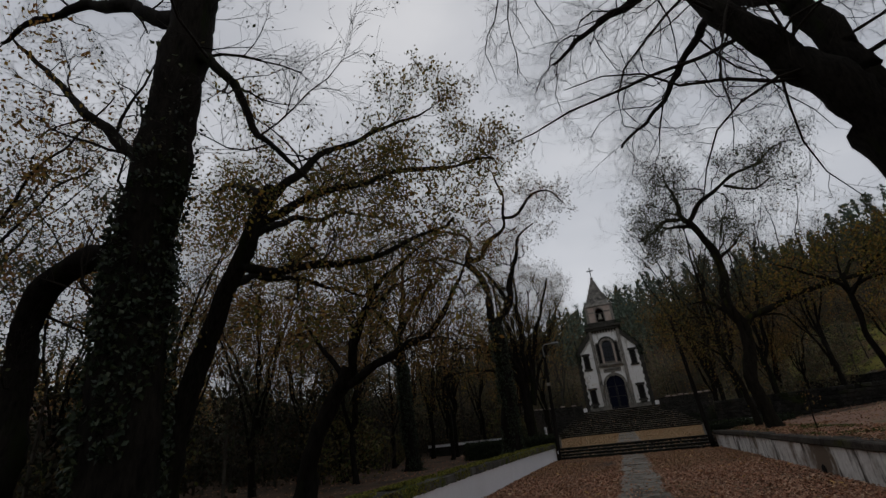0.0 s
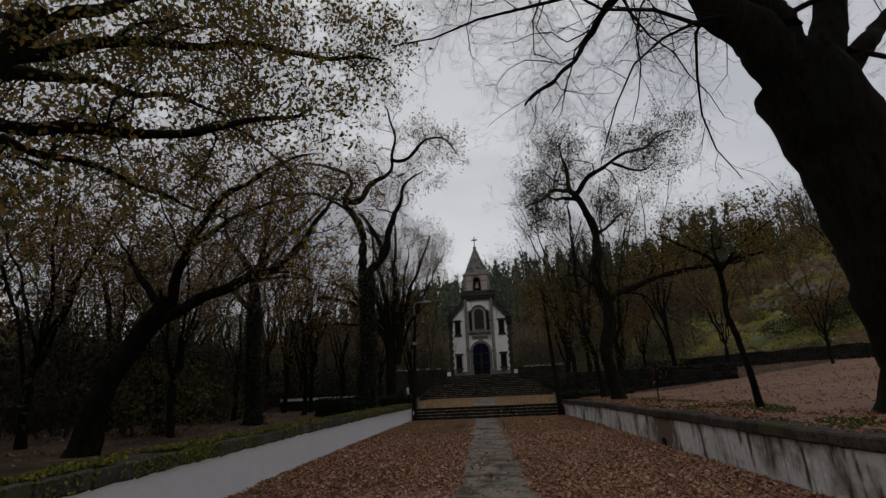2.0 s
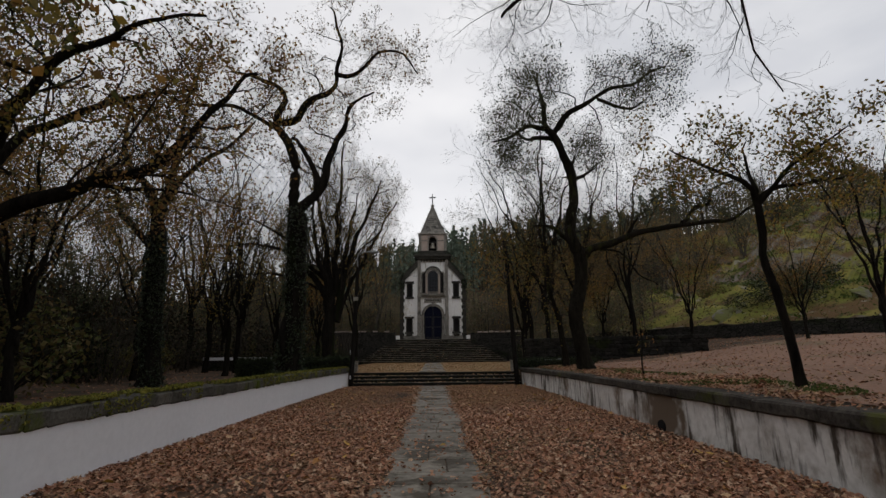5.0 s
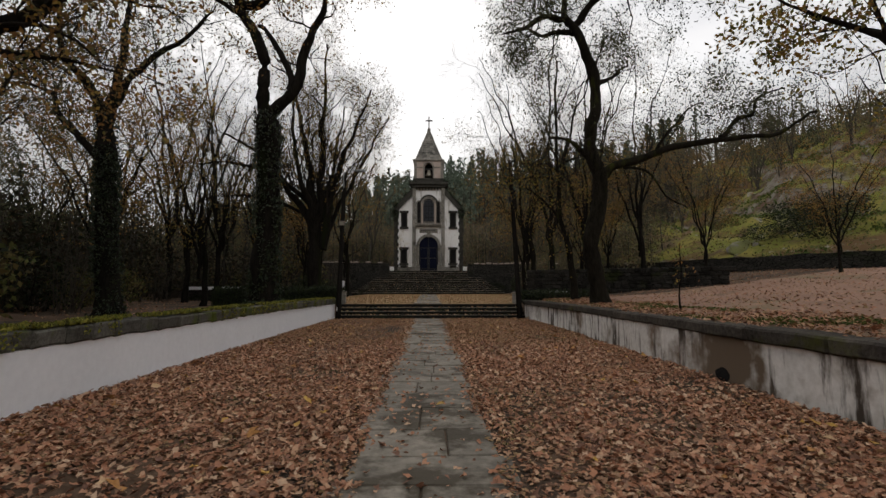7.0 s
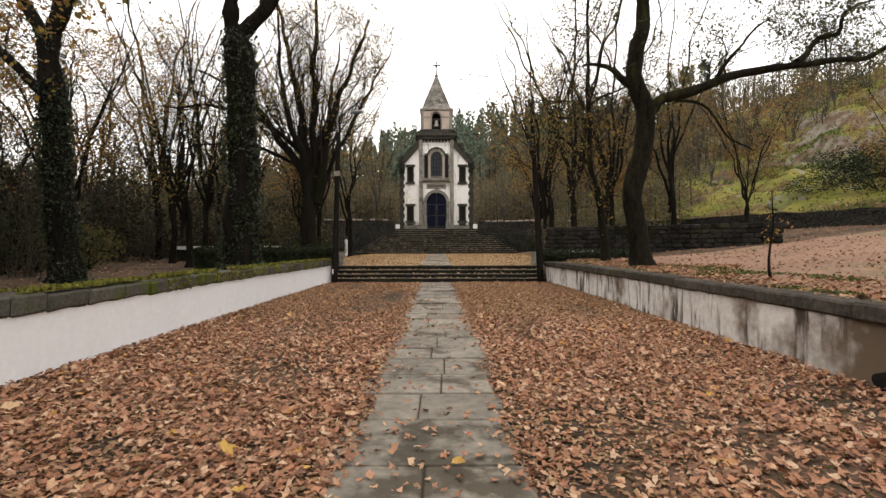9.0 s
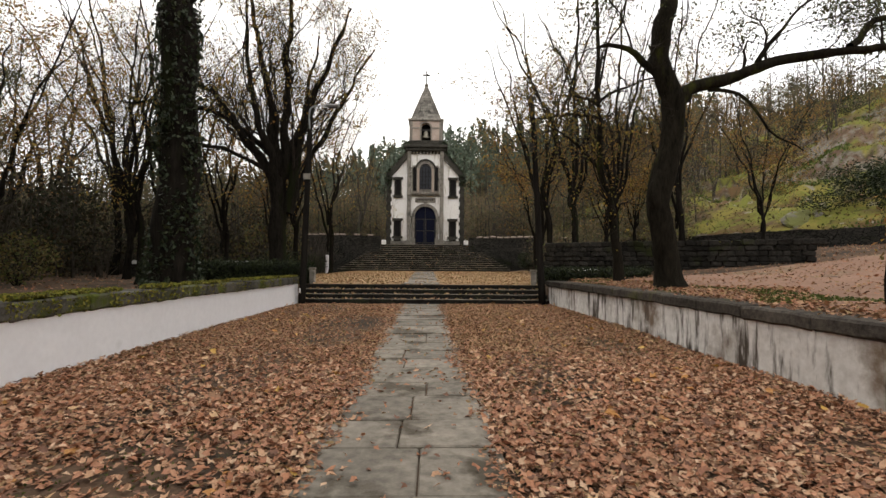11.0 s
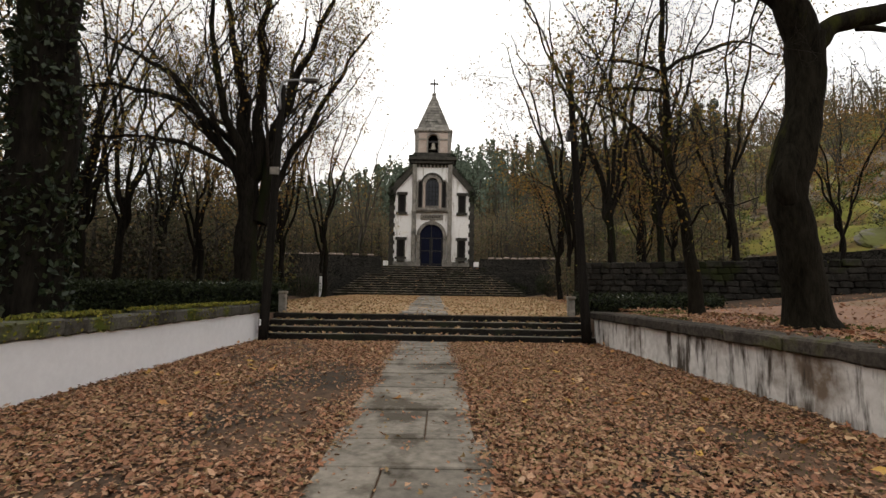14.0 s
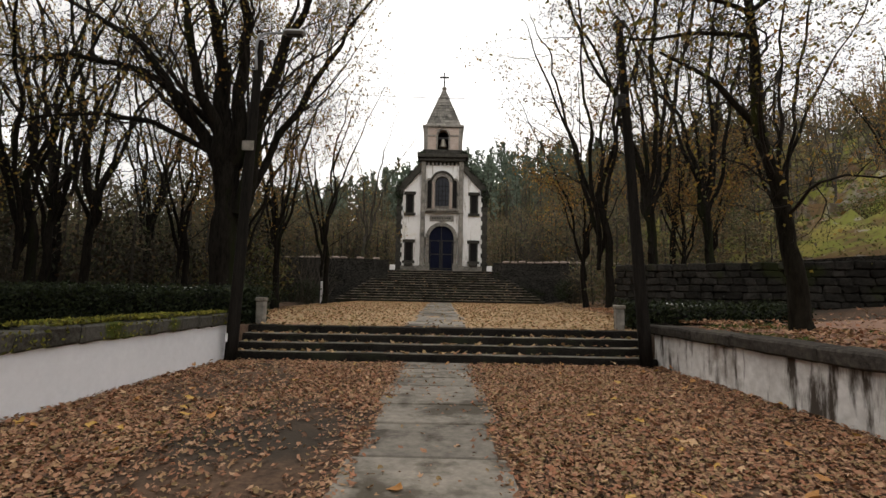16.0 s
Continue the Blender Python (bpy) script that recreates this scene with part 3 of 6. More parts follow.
# ---- walls beyond the court ----
def straight_wall(name, label, a, b, z0, z1, thick, material, bumps=0.05):
    a, b = Vector(a), Vector(b)
    d = (b - a).normalized()
    nrm = Vector((-d.y, d.x))
    k = max(2, int((b - a).length / 0.7))
    verts, faces = [], []
    for i in range(k + 1):
        p = a.lerp(b, i / k)
        g = noise.noise((p.x * 0.9, p.y * 0.9, z1)) * bumps
        for off, z in ((0, z0), (0.02, (z0 + z1) / 2), (0.0, z1 + g), (thick, z1 + g * 0.6), (thick, z0)):
            q = p + nrm * off
            verts.append((q.x, q.y, z))
    for j in range(k):
        for i in range(5):
            p, q = j * 5 + i, j * 5 + (i + 1) % 5
            faces.append((p, q, q + 5, p + 5))
    e = 5 * k
    faces += [(0, 4, 3, 2, 1), (e, e + 1, e + 2, e + 3, e + 4)]
    ob = raw(name, verts, faces, material)
    bm = bmesh.new()
    bm.from_mesh(ob.data)
    bmesh.ops.recalc_face_normals(bm, faces=bm.faces)
    bm.to_mesh(ob.data)
    bm.free()
    return tagged(ob, label, "wall", kind="structure")


c57 = axis(57)
straight_wall("wall_church_left", "dark rubble retaining wall left of the chapel stair", (c57 - 4.0, 57.0), (-69.5, 57.0), 0.2, 3.6, -0.45, M_RUBBLE_WALL, 0.1)
straight_wall("wall_church_right", "dark rubble retaining wall right of the chapel stair", (c57 + 4.0, 57.0), (19, 57.0), 0.2, 3.5, 0.45, M_RUBBLE_WALL, 0.1)
wall_garden = straight_wall("wall_garden", "dark mossy rubble wall beside the leafy lawn", (5.6, 37.2), (14.2, 31.8), 0.2, 2.06, 0.45, M_RUBBLE_WALL, 0.02)
straight_wall("wall_hill", "mossy field wall along the foot of the hill", (27.0, 18.5), (19.8, 36.2), 1.6, 2.95, -0.5, M_RUBBLE_WALL, 0.1)
straight_wall("wall_hill_far", "mossy field wall below the grassy hill", (19.8, 36.2), (12.8, 54.0), 1.6, 3.0, -0.5, M_RUBBLE_WALL, 0.1)
straight_wall("wall_pond", "low dark garden wall behind the hedge", (-11.0, 44.0), (-17.5, 43.0), 0.1, 0.98, 0.4, M_RUBBLE_WALL, 0.0)
straight_wall("trim_pond_wall", "pale coping on the low garden wall", (-10.95, 43.95), (-17.5, 42.95), 0.985, 1.2, 0.5, M_WHITE, 0.0)
straight_wall("wall_distant", "distant whitewashed boundary wall under the trees", (-26, 66.8), (-40, 66.3), 2.6, 3.9, 0.4, M_WHITE, 0.0)


# ---- chapel ----
def build_chapel():
    y = 59.5
    c = axis(y)
    ch = empty("chapel", "small white chapel with granite trim and slender bell tower", "chapel", (c, y, CHURCH_Z))

    def put(name, bm, material, label=""):
        ob = part(name, bm, material, ch, label)
        ob.location = (0, -y, -CHURCH_Z)
        return ob

    def window(x, z0, z1, half, sill):
        bm = bmesh.new()
        for d in ((x - half - 0.12, x - half, y - 0.12, y + 0.05, z0, z1), (x + half, x + half + 0.12, y - 0.12, y + 0.05, z0, z1),
                  (x - half - 0.26, x + half + 0.26, y - 0.14, y + 0.05, z1, z1 + 0.26), (x - half - 0.26, x + half + 0.26, y - 0.2, y + 0.05, z0 - 0.2, z0)):
            box(bm, *d, bevel=0.02)
        w = put("window", bm, M_MOULD, "narrow window in a granite frame")
        part("pane", boxes((x - half, x + half, y - 0.03, y + 0.02, z0, z1)), M_DARK, w)
        bars = boxes(*[(x - half, x + half, y - 0.05, y - 0.03, z, z + 0.035) for z in np.arange(z0 + 0.3, z1 - 0.1, 0.34)], (x - 0.02, x + 0.02, y - 0.055, y - 0.032, z0, z1))
        part("glazing_bar", bars, M_DARK, w)
        if sill:
            part("sill", roughen(boxes((x - half - 0.1, x + half + 0.1, y - 0.32, y, z0 - 0.42, z0 - 0.2), bevel=0.05), 0.02, 5), M_MOULD, w)

    # body behind the front, and the front with raking shoulders
    put("nave", prism(bmesh.new(), [(-3.2, 2.7), (3.2, 2.7), (3.2, 9.3), (0, 11.6), (-3.2, 9.3)], y + 0.45, y + 15), M_CHURCH)
    put("front_wall", prism(bmesh.new(), [(-3.3, 2.75), (3.3, 2.75), (3.3, 9.4), (1.72, 11.2), (1.72, 12.2), (-1.72, 12.2), (-1.72, 11.2), (-3.3, 9.4)], y, y + 0.5), M_CHURCH)
    for s in (-1, 1):
        slab = [(s * 3.4, 9.2), (s * 3.8, 9.55), (s * 1.7, 11.85), (s * 1.7, 11.15)]
        put("coping", roughen(prism(bmesh.new(), slab, y - 0.28, y + 0.6), 0.03, 2), M_MOULD, "raking coping black with lichen")
        put("kneeler", boxes((min(s * 3.15, s * 3.78), max(s * 3.15, s * 3.78), y - 0.3, y + 0.6, 9.05, 9.5), bevel=0.05), M_MOULD)
        for i in range(17):
            z = 2.85 + i * 0.38
            a, b = s * (3.68 + 0.05 * (i % 2)), s * (3.2 if i % 2 else 3.3)
            put("quoin", boxes((min(a, b), max(a, b), y - 0.08, y + 0.4, z, z + 0.37), bevel=0.02), M_MOULD)
        roof = [(s * 3.5, 9.15), (s * 3.5, 9.3), (0, 11.85), (0, 11.65)]
        put("roof", prism(bmesh.new(), roof, y + 0.5, y + 15.3), M_ROOF)
        # tower pilaster, with base and capital
        put("pilaster", boxes((s * 1.55 - 0.18, s * 1.55 + 0.18, y - 0.3, y + 0.1, 3.3, 11.9), (s * 1.55 - 0.23, s * 1.55 + 0.23, y - 0.36, y + 0.1, 2.8, 3.35), (s * 1.55 - 0.21, s * 1.55 + 0.21, y - 0.35, y + 0.1, 7.55, 7.75), bevel=0.02), M_GRANITE)
        put("impost", boxes((s * 1.22 - 0.22, s * 1.22 + 0.22, y - 0.34, y + 0.05, 5.45, 5.6)), M_GRANITE)
        put("jamb", boxes((s * 1.14 - 0.14, s * 1.14 + 0.14, y - 0.24, y + 0.05, 2.85, 5.45), (s * 1.14 - 0.2, s * 1.14 + 0.2, y - 0.3, y + 0.05, 2.85, 3.5), bevel=0.02), M_GRANITE)
        window(s * 2.62 - 0.02, 3.7, 5.15, 0.24, True)
        window(s * 2.62, 7.6, 9.1, 0.22, False)
        put("niche", prism(bmesh.new(), arch(s * 1.03, 0.17, 8.05, 10.15), y - 0.2, y - 0.08), M_DARK)
        bm = bmesh.new()
        arch_band(bm, s * 1.03, 0.17, 0.31, 7.95, 10.15, y - 0.3, y)
        put("niche_surround", bm, M_GRANITE)
        col = bmesh.new()
        bmesh.ops.create_cone(col, cap_ends=True, segments=12, radius1=0.085, radius2=0.075, depth=1.9, matrix=Matrix.Translation((s * 0.7, y - 0.36, 9.0)))
        box(col, s * 0.7 - 0.11, s * 0.7 + 0.11, y - 0.47, y - 0.25, 9.95, 10.1)
        box(col, s * 0.7 - 0.11, s * 0.7 + 0.11, y - 0.47, y - 0.25, 7.9, 8.05)
        put("colonnette", col, M_BELFRY, "slim pinkish stone column")
        put("plinth", boxes((min(s * 1.4, s * 3.3), max(s * 1.4, s * 3.3), y - 0.12, y + 0.3, 2.8, 3.3), bevel=0.03), M_GRANITE)
        put("gate_block", boxes((s * 3.85 - 0.2, s * 3.85 + 0.2, y - 0.85, y - 0.45, 2.85, 3.3), bevel=0.03), M_CHURCH, "small whitewashed block")
    # doorway
    bm = bmesh.new()
    arch_band(bm, 0, 1.0, 1.28, 2.85, 5.55, y - 0.22, y + 0.05)
    put("door_surround", bm, M_GRANITE, "granite arch round the doorway")
    put("keystone", prism(bmesh.new(), [(-0.12, 6.5), (0.12, 6.5), (0.18, 6.94), (-0.18, 6.94)], y - 0.3, y), M_GRANITE)
    d = put("door", prism(bmesh.new(), arch(0, 1.0, 2.86, 5.55), y - 0.07, y - 0.004), M_DOOR, "blue-black panelled double door")
    rails = boxes(*[(s * 0.5 - 0.4, s * 0.5 + 0.4, y - 0.1, y - 0.07, z, z + 0.08) for s in (-1, 1) for z in (3.05, 4.2, 5.3)], (-0.035, 0.035, y - 0.11, y - 0.07, 2.9, 6.5),
                  *[(s * 0.5 - 0.44 + k, s * 0.5 - 0.38 + k, y - 0.1, y - 0.07, 3.0, 5.4) for s in (-1, 1) for k in (0, 0.8)])
    part("door_rail", rails, M_IRON, d)
    put("threshold", boxes((-1.5, 1.5, y - 0.5, y, 2.8, 2.9)), M_SLAB)
    pl = put("plaque", boxes((-0.98, 0.98, y - 0.1, y, 6.95, 7.42), bevel=0.03), M_GRANITE, "granite plaque with worn lettering")
    part("lettering", boxes(*[(-0.8 + 0.2 * i, -0.8 + 0.2 * i + 0.13, y - 0.12, y - 0.1, 7.12, 7.27) for i in range(8)]), M_MOULD, pl)
    put("ledge", boxes((-1.36, 1.36, y - 0.4, y, 7.72, 7.9), (-1.34, 1.34, y - 0.3, y, 7.6, 7.73), bevel=0.03), M_GRANITE)
    # stone panel with the arched window
    put("stone_panel", boxes((-1.34, 1.34, y - 0.09, y, 7.9, 10.3)), M_GRANITE)
    win = put("arched_window", prism(bmesh.new(), arch(0, 0.56, 8.2, 10.0), y - 0.14, y - 0.1), M_GLASS, "tall arched window of leaded glass")
    bm = bmesh.new()
    arch_band(bm, 0, 0.56, 0.84, 8.1, 10.05, y - 0.34, y)
    part("surround", bm, M_GRANITE, win)
    part("mullion", boxes(*[(x - 0.02, x + 0.02, y - 0.17, y - 0.14, 8.2, 10.4) for x in (-0.28, 0, 0.28)], *[(-0.56, 0.56, y - 0.17, y - 0.14, z, z + 0.03) for z in (8.6, 9.0, 9.4, 9.8)]), M_DARK, win)
    bm = bmesh.new()
    arch_band(bm, 0, 0.84, 0.98, 9.95, 10.08, y - 0.4, y)
    put("hood_mould", bm, M_MOULD)
    for i in range(9):
        put("corbel", boxes((-1.3 + 0.325 * i - 0.09, -1.3 + 0.325 * i + 0.09, y - 0.2, y, 11.62, 11.85)), M_MOULD)
    put("cornice", roughen(boxes((-1.9, 1.9, y - 0.45, y + 3.6, 11.85, 12.12), (-2.08, 2.08, y - 0.6, y + 3.8, 12.12, 12.42), bevel=0.04), 0.015, 3), M_MOULD, "heavy cornice black with lichen")
    put("tower", boxes((-1.7, 1.7, y + 0.5, y + 3.5, 9.0, 11.85)), M_CHURCH)
    # belfry: four corner piers with arched heads
    b0, b1 = y + 0.1, y + 3.1
    put("belfry_base", roughen(boxes((-1.72, 1.72, y - 0.05, b1 + 0.1, 12.42, 12.95), bevel=0.05), 0.02, 3), M_MOULD)
    for s in (-1, 1):
        side = [(min(s * 0.45, s * 1.58), max(s * 0.45, s * 1.58), yy, yy + 0.45, 12.95, 14.85) for yy in (b0, b1 - 0.45)]
        put("belfry_pier", boxes(*side, (min(s * 1.13, s * 1.58), max(s * 1.13, s * 1.58), b0 + 0.44, b1 - 0.44, 12.96, 14.84)), M_BELFRY)
    for yy in (b0, b1 - 0.45):
        top = [(0.45, 14.85), (0.45, 14.2)] + [(0.45 * math.cos(a), 14.2 + 0.45 * math.sin(a)) for a in np.linspace(0.2, math.pi - 0.2, 9)] + [(-0.45, 14.2), (-0.45, 14.85)]
        put("belfry_head", prism(bmesh.new(), top[::-1], yy + 0.002, yy + 0.448), M_BELFRY)
    for s in (-1, 1):
        put("belfry_string", boxes((min(s * 0.6, s * 1.28), max(s * 0.6, s * 1.28), b0 - 0.06, b0 + 0.1, 14.1, 14.22)), M_GRANITE)
        put("belfry_pilaster", boxes((s * 1.45 - 0.16, s * 1.45 + 0.16, b0 - 0.07, b0 + 0.1, 12.95, 14.85)), M_GRANITE)
    bm = bmesh.new()
    arch_band(bm, 0, 0.45, 0.58, 12.98, 14.2, b0 - 0.08, b0)
    put("belfry_arch", bm, M_GRANITE)
    # solid dark block added behind the bell as the belfry's shaded inside
    put("belfry_floor", boxes((-1.2, 1.2, b0 + 0.9, b1 - 0.5, 12.9, 14.8)), M_DARK)
    bm = bmesh.new()
    prof = [(0.34, 13.3), (0.3, 13.42), (0.22, 13.6), (0.19, 13.85), (0.1, 13.98), (0.0, 14.0)]
    rings = [[bm.verts.new((r * math.cos(a), b0 + 0.42 + r * math.sin(a), z)) for a in np.linspace(0, 2 * math.pi, 13)[:-1]] for r, z in prof[:-1]]
    for p, q in zip(rings, rings[1:]):
        for i in range(12):
            bm.faces.new((p[i], p[(i + 1) % 12], q[(i + 1) % 12], q[i]))
    bm.faces.new(rings[-1])
    put("bell", bm, M_BELL, "pale bronze bell")
    put("bell_yoke", boxes((-0.45, 0.45, b0 + 0.36, b0 + 0.48, 13.98, 14.14)), M_IRON)
    put("belfry_cornice", boxes((-1.72, 1.72, b0 - 0.16, b1 + 0.16, 14.85, 15.06), bevel=0.04), M_GRANITE)
    # spire, course by course, each of single stones
    bm = bmesh.new()
    n, ym, rs = 13, (b0 + b1) / 2, random.Random(6)
    for i in range(n):
        za, zb = 15.06 + 3.72 * i / n, 15.06 + 3.72 * (i + 1) / n
        ra, rb = 1.36 * (1 - i / n) + 0.12, 1.36 * (1 - (i + 1) / n) + 0.1
        core = [[bm.verts.new((sx * (r - 0.05), ym + sy * (r - 0.05), z)) for sx, sy in ((-1, -1), (1, -1), (1, 1), (-1, 1))] for r, z in ((ra, za), (rb, zb))]
        for k in range(4):
            bm.faces.new((core[0][k], core[0][(k + 1) % 4], core[1][(k + 1) % 4], core[1][k]))
        for k in range(4):
            turn = Matrix.Rotation(k * math.pi / 2, 3, "Z")
            cuts = max(1, round(2 * ra / 0.42))
            edges = [-1.0] + sorted(-1 + 2 * (j + rs.uniform(-0.2, 0.2)) / cuts for j in range(1, cuts)) + [1.0]
            for u, w in zip(edges, edges[1:]):
                out = rs.uniform(0.0, 0.035)
                vs = [bm.verts.new(turn @ Vector(p) + Vector((0, ym, 0))) for p in ((u * ra + 0.006, -ra - out, za + 0.01), (w * ra - 0.006, -ra - out, za + 0.01), (w * rb - 0.006, -rb - out * 0.5, zb), (u * rb + 0.006, -rb - out * 0.5, zb),
                                                                          (u * ra + 0.006, -ra + 0.06, za + 0.01), (w * ra - 0.006, -ra + 0.06, za + 0.01), (w * rb - 0.006, -rb + 0.06, zb), (u * rb + 0.006, -rb + 0.06, zb))]
                for f in ((0, 1, 2, 3), (0, 4, 5, 1), (3, 2, 6, 7), (1, 5, 6, 2), (0, 3, 7, 4)):
                    bm.faces.new([vs[q] for q in f])
    put("spire", bm, M_ROOF, "pyramid spire in lichened stone courses")
    put("finial", roughen(boxes((-0.2, 0.2, ym - 0.2, ym + 0.2, 18.75, 19.0), bevel=0.07), 0.01, 3), M_GRANITE)
    put("cross", boxes((-0.06, 0.06, ym - 0.06, ym + 0.06, 19.0, 20.35), (-0.4, -0.06, ym - 0.06, ym + 0.06, 19.85, 19.98), (0.06, 0.4, ym - 0.06, ym + 0.06, 19.85, 19.98)), M_IRON, "thin dark stone cross")
    # moss and small ferns grown into the raking copings, kneelers and cornice
    g = np.random.default_rng(77)
    pts = []
    for s in (-1, 1):
        for k in range(420):
            t = g.uniform(0, 1) ** 0.8
            pts.append((s * (1.75 + 2.0 * t), y - 0.2 + g.uniform(-0.12, 0.5), 11.75 - 2.2 * t + abs(g.normal(0, 0.1))))
        for k in range(260):
            pts.append((s * g.uniform(3.3, 3.85), y - 0.3 + g.uniform(-0.08, 0.3), 9.55 - abs(g.normal(0, 0.55))))
        for k in range(60):
            pts.append((s * g.uniform(1.5, 2.05), y - 0.4 + g.uniform(-0.1, 0.4), 12.45 + abs(g.normal(0, 0.12))))
    v, f = leaf_mesh(np.array(pts) - np.array([0, y, CHURCH_Z]), 0.2, 78, 0.04, 0.2)
    fast_mesh("fern_growth", v, f, M_L_IVY, ch, "dark moss and ferns on the copings", "stuff")
    return ch




# ---- trees ----
def tube(acc, pts, radii, sides):
    """Notes a tapering tube along pts for weld()."""
    acc.append((pts, radii, sides))


def weld(acc):
    """Vertices and faces of all the tubes in acc."""
    kinds = {}
    for pts, radii, sides in acc:
        kinds.setdefault((len(pts), sides), []).append((pts, radii))
    verts, faces, o = [], [], 0
    for (k, sides), rows in kinds.items():
        p = np.array([[tuple(q) for q in pts] for pts, _ in rows])
        rad = np.array([r for _, r in rows])
        d = np.gradient(p, axis=1)
        d /= np.linalg.norm(d, axis=2, keepdims=True) + 1e-9
        mean = d.mean(1, keepdims=True)
        ref = np.where(np.abs(mean[..., 2:3]) < 0.8, np.array([0, 0, 1.0]), np.array([1.0, 0, 0]))
        u = np.cross(d, np.broadcast_to(ref, d.shape))
        u /= np.linalg.norm(u, axis=2, keepdims=True) + 1e-9
        w = np.cross(d, u)
        ang = np.linspace(0, 2 * math.pi, sides, endpoint=False)
        ring = p[:, :, None] + (u[:, :, None] * np.cos(ang)[:, None] + w[:, :, None] * np.sin(ang)[:, None]) * rad[:, :, None, None]
        m = len(rows)
        i = np.arange(sides)
        j = np.arange(k - 1)[:, None] * sides
        quad = np.stack([j + i, j + (i + 1) % sides, j + (i + 1) % sides + sides, j + i + sides], -1).reshape(-1, 4)
        faces.append((quad[None] + (np.arange(m) * k * sides)[:, None, None]).reshape(-1, 4) + o)
        verts.append(ring.reshape(-1, 3))
        o += m * k * sides
    return np.concatenate(verts), np.concatenate(faces)


def resample(pts, n):
    """n points on a smooth curve through pts."""
    p = [Vector(q) for q in pts]
    p = [p[0] * 2 - p[1]] + p + [p[-1] * 2 - p[-2]]
    out = []
    m = len(p) - 3
    for i in range(n):
        s = i / (n - 1) * m
        k = min(int(s), m - 1)
        t = s - k
        a, b, c, d = p[k:k + 4]
        out.append(0.5 * ((2 * b) + (c - a) * t + (2 * a - 5 * b + 4 * c - d) * t * t + (3 * b - a - 3 * c + d) * t ** 3))
    return out


def twist(rnd, start, way, length, n, gnarl, up):
    """A wandering line of n steps."""
    pts, d, p, g = [start], way.normalized(), start, rnd.gauss
    for i in range(n):
        d = (d + Vector((g(0, gnarl), g(0, gnarl), g(0, gnarl) + up))).normalized()
        p = p + d * (length / n)
        pts.append(p)
    return pts


def branch_out(rnd, line, radius, spec, level, wood, tips, thin=0.015):
    """Side branches along a line; spec: a row for each level: count, length, from where, spread, gnarl, up."""
    count, length, t0, spread, gnarl, up = spec[level]
    n = len(line) - 1
    for i in range(count):
        t = t0 + (1 - t0) * (i + rnd.random()) / count
        k = min(n - 1, int(t * n))
        p = line[k].lerp(line[k + 1], t * n - k)
        d = (line[k + 1] - line[k]).normalized()
        side = Vector((rnd.gauss(0, 1), rnd.gauss(0, 1), rnd.gauss(0, 1)))
        side = (side - d * side.dot(d)).normalized()
        way = d * math.cos(spread) + side * math.sin(spread)
        ln_ = length * rnd.uniform(0.6, 1.25) * (1.15 - 0.6 * t)
        last = level == len(spec) - 1
        steps = 2 if last else (3 if level > 1 else (4 if level else 6))
        pts = twist(rnd, p, way, ln_, steps, gnarl, up)
        r = max(0.003, min(radius * (1 - 0.75 * t) * 0.55, thin * ln_))
        tube(wood, pts, [r + (max(0.0022, r * 0.25) - r) * q / (len(pts) - 1) for q in range(len(pts))], 3 if level else 5)
        if last:
            tips.append((pts[-1], pts[-2]))
            tips.append((pts[-2], pts[-3]))
        else:
            branch_out(rnd, pts, r, spec, level + 1, wood, tips, thin)


def leaf_mesh(points, size, seed, spread=0.25, droop=0.0, normal=None):
    """Leaves as folded blades, each an island: two triangles either side of a bent midrib."""
    g = np.random.default_rng(seed)
    c = np.asarray(points, float)
    n = len(c)
    c = c + g.normal(0, spread, (n, 3))
    u = g.normal(0, 1, (n, 3))
    u[:, 2] -= droop
    u /= np.linalg.norm(u, axis=1, keepdims=True)
    v = g.normal(0, 1, (n, 3))
    v -= (v * u).sum(1, keepdims=True) * u
    v /= np.linalg.norm(v, axis=1, keepdims=True)
    w = np.cross(u, v)
    s = size * g.uniform(0.6, 1.3, (n, 1))
    verts = np.stack([c - u * s * 0.5, c + v * s * 0.32 + w * s * 0.12, c + u * s * 0.55, c - v * s * 0.32 + w * s * 0.12], axis=1).reshape(-1, 3)
    base = np.arange(n) * 4
    faces = np.concatenate([np.stack([base, base + 1, base + 2], 1), np.stack([base, base + 2, base + 3], 1)])
    return verts, faces


def fast_mesh(name, verts, faces, material, parent=None, label="", kind=""):
    me = bpy.data.meshes.new(name)
    nv, nf, k = len(verts), len(faces), faces.shape[1]
    me.vertices.add(nv)
    me.vertices.foreach_set("co", np.asarray(verts, np.float32).ravel())
    me.loops.add(nf * k)
    me.loops.foreach_set("vertex_index", faces.astype(np.int32).ravel())
    me.polygons.add(nf)
    me.polygons.foreach_set("loop_start", np.arange(nf, dtype=np.int32) * k)
    me.update(calc_edges=True)
    me.materials.append(material)
    ob = new(name, me)
    ob.parent = parent
    if label:
        ob["label"] = label
    if kind:
        ob["kind"] = kind
    return ob


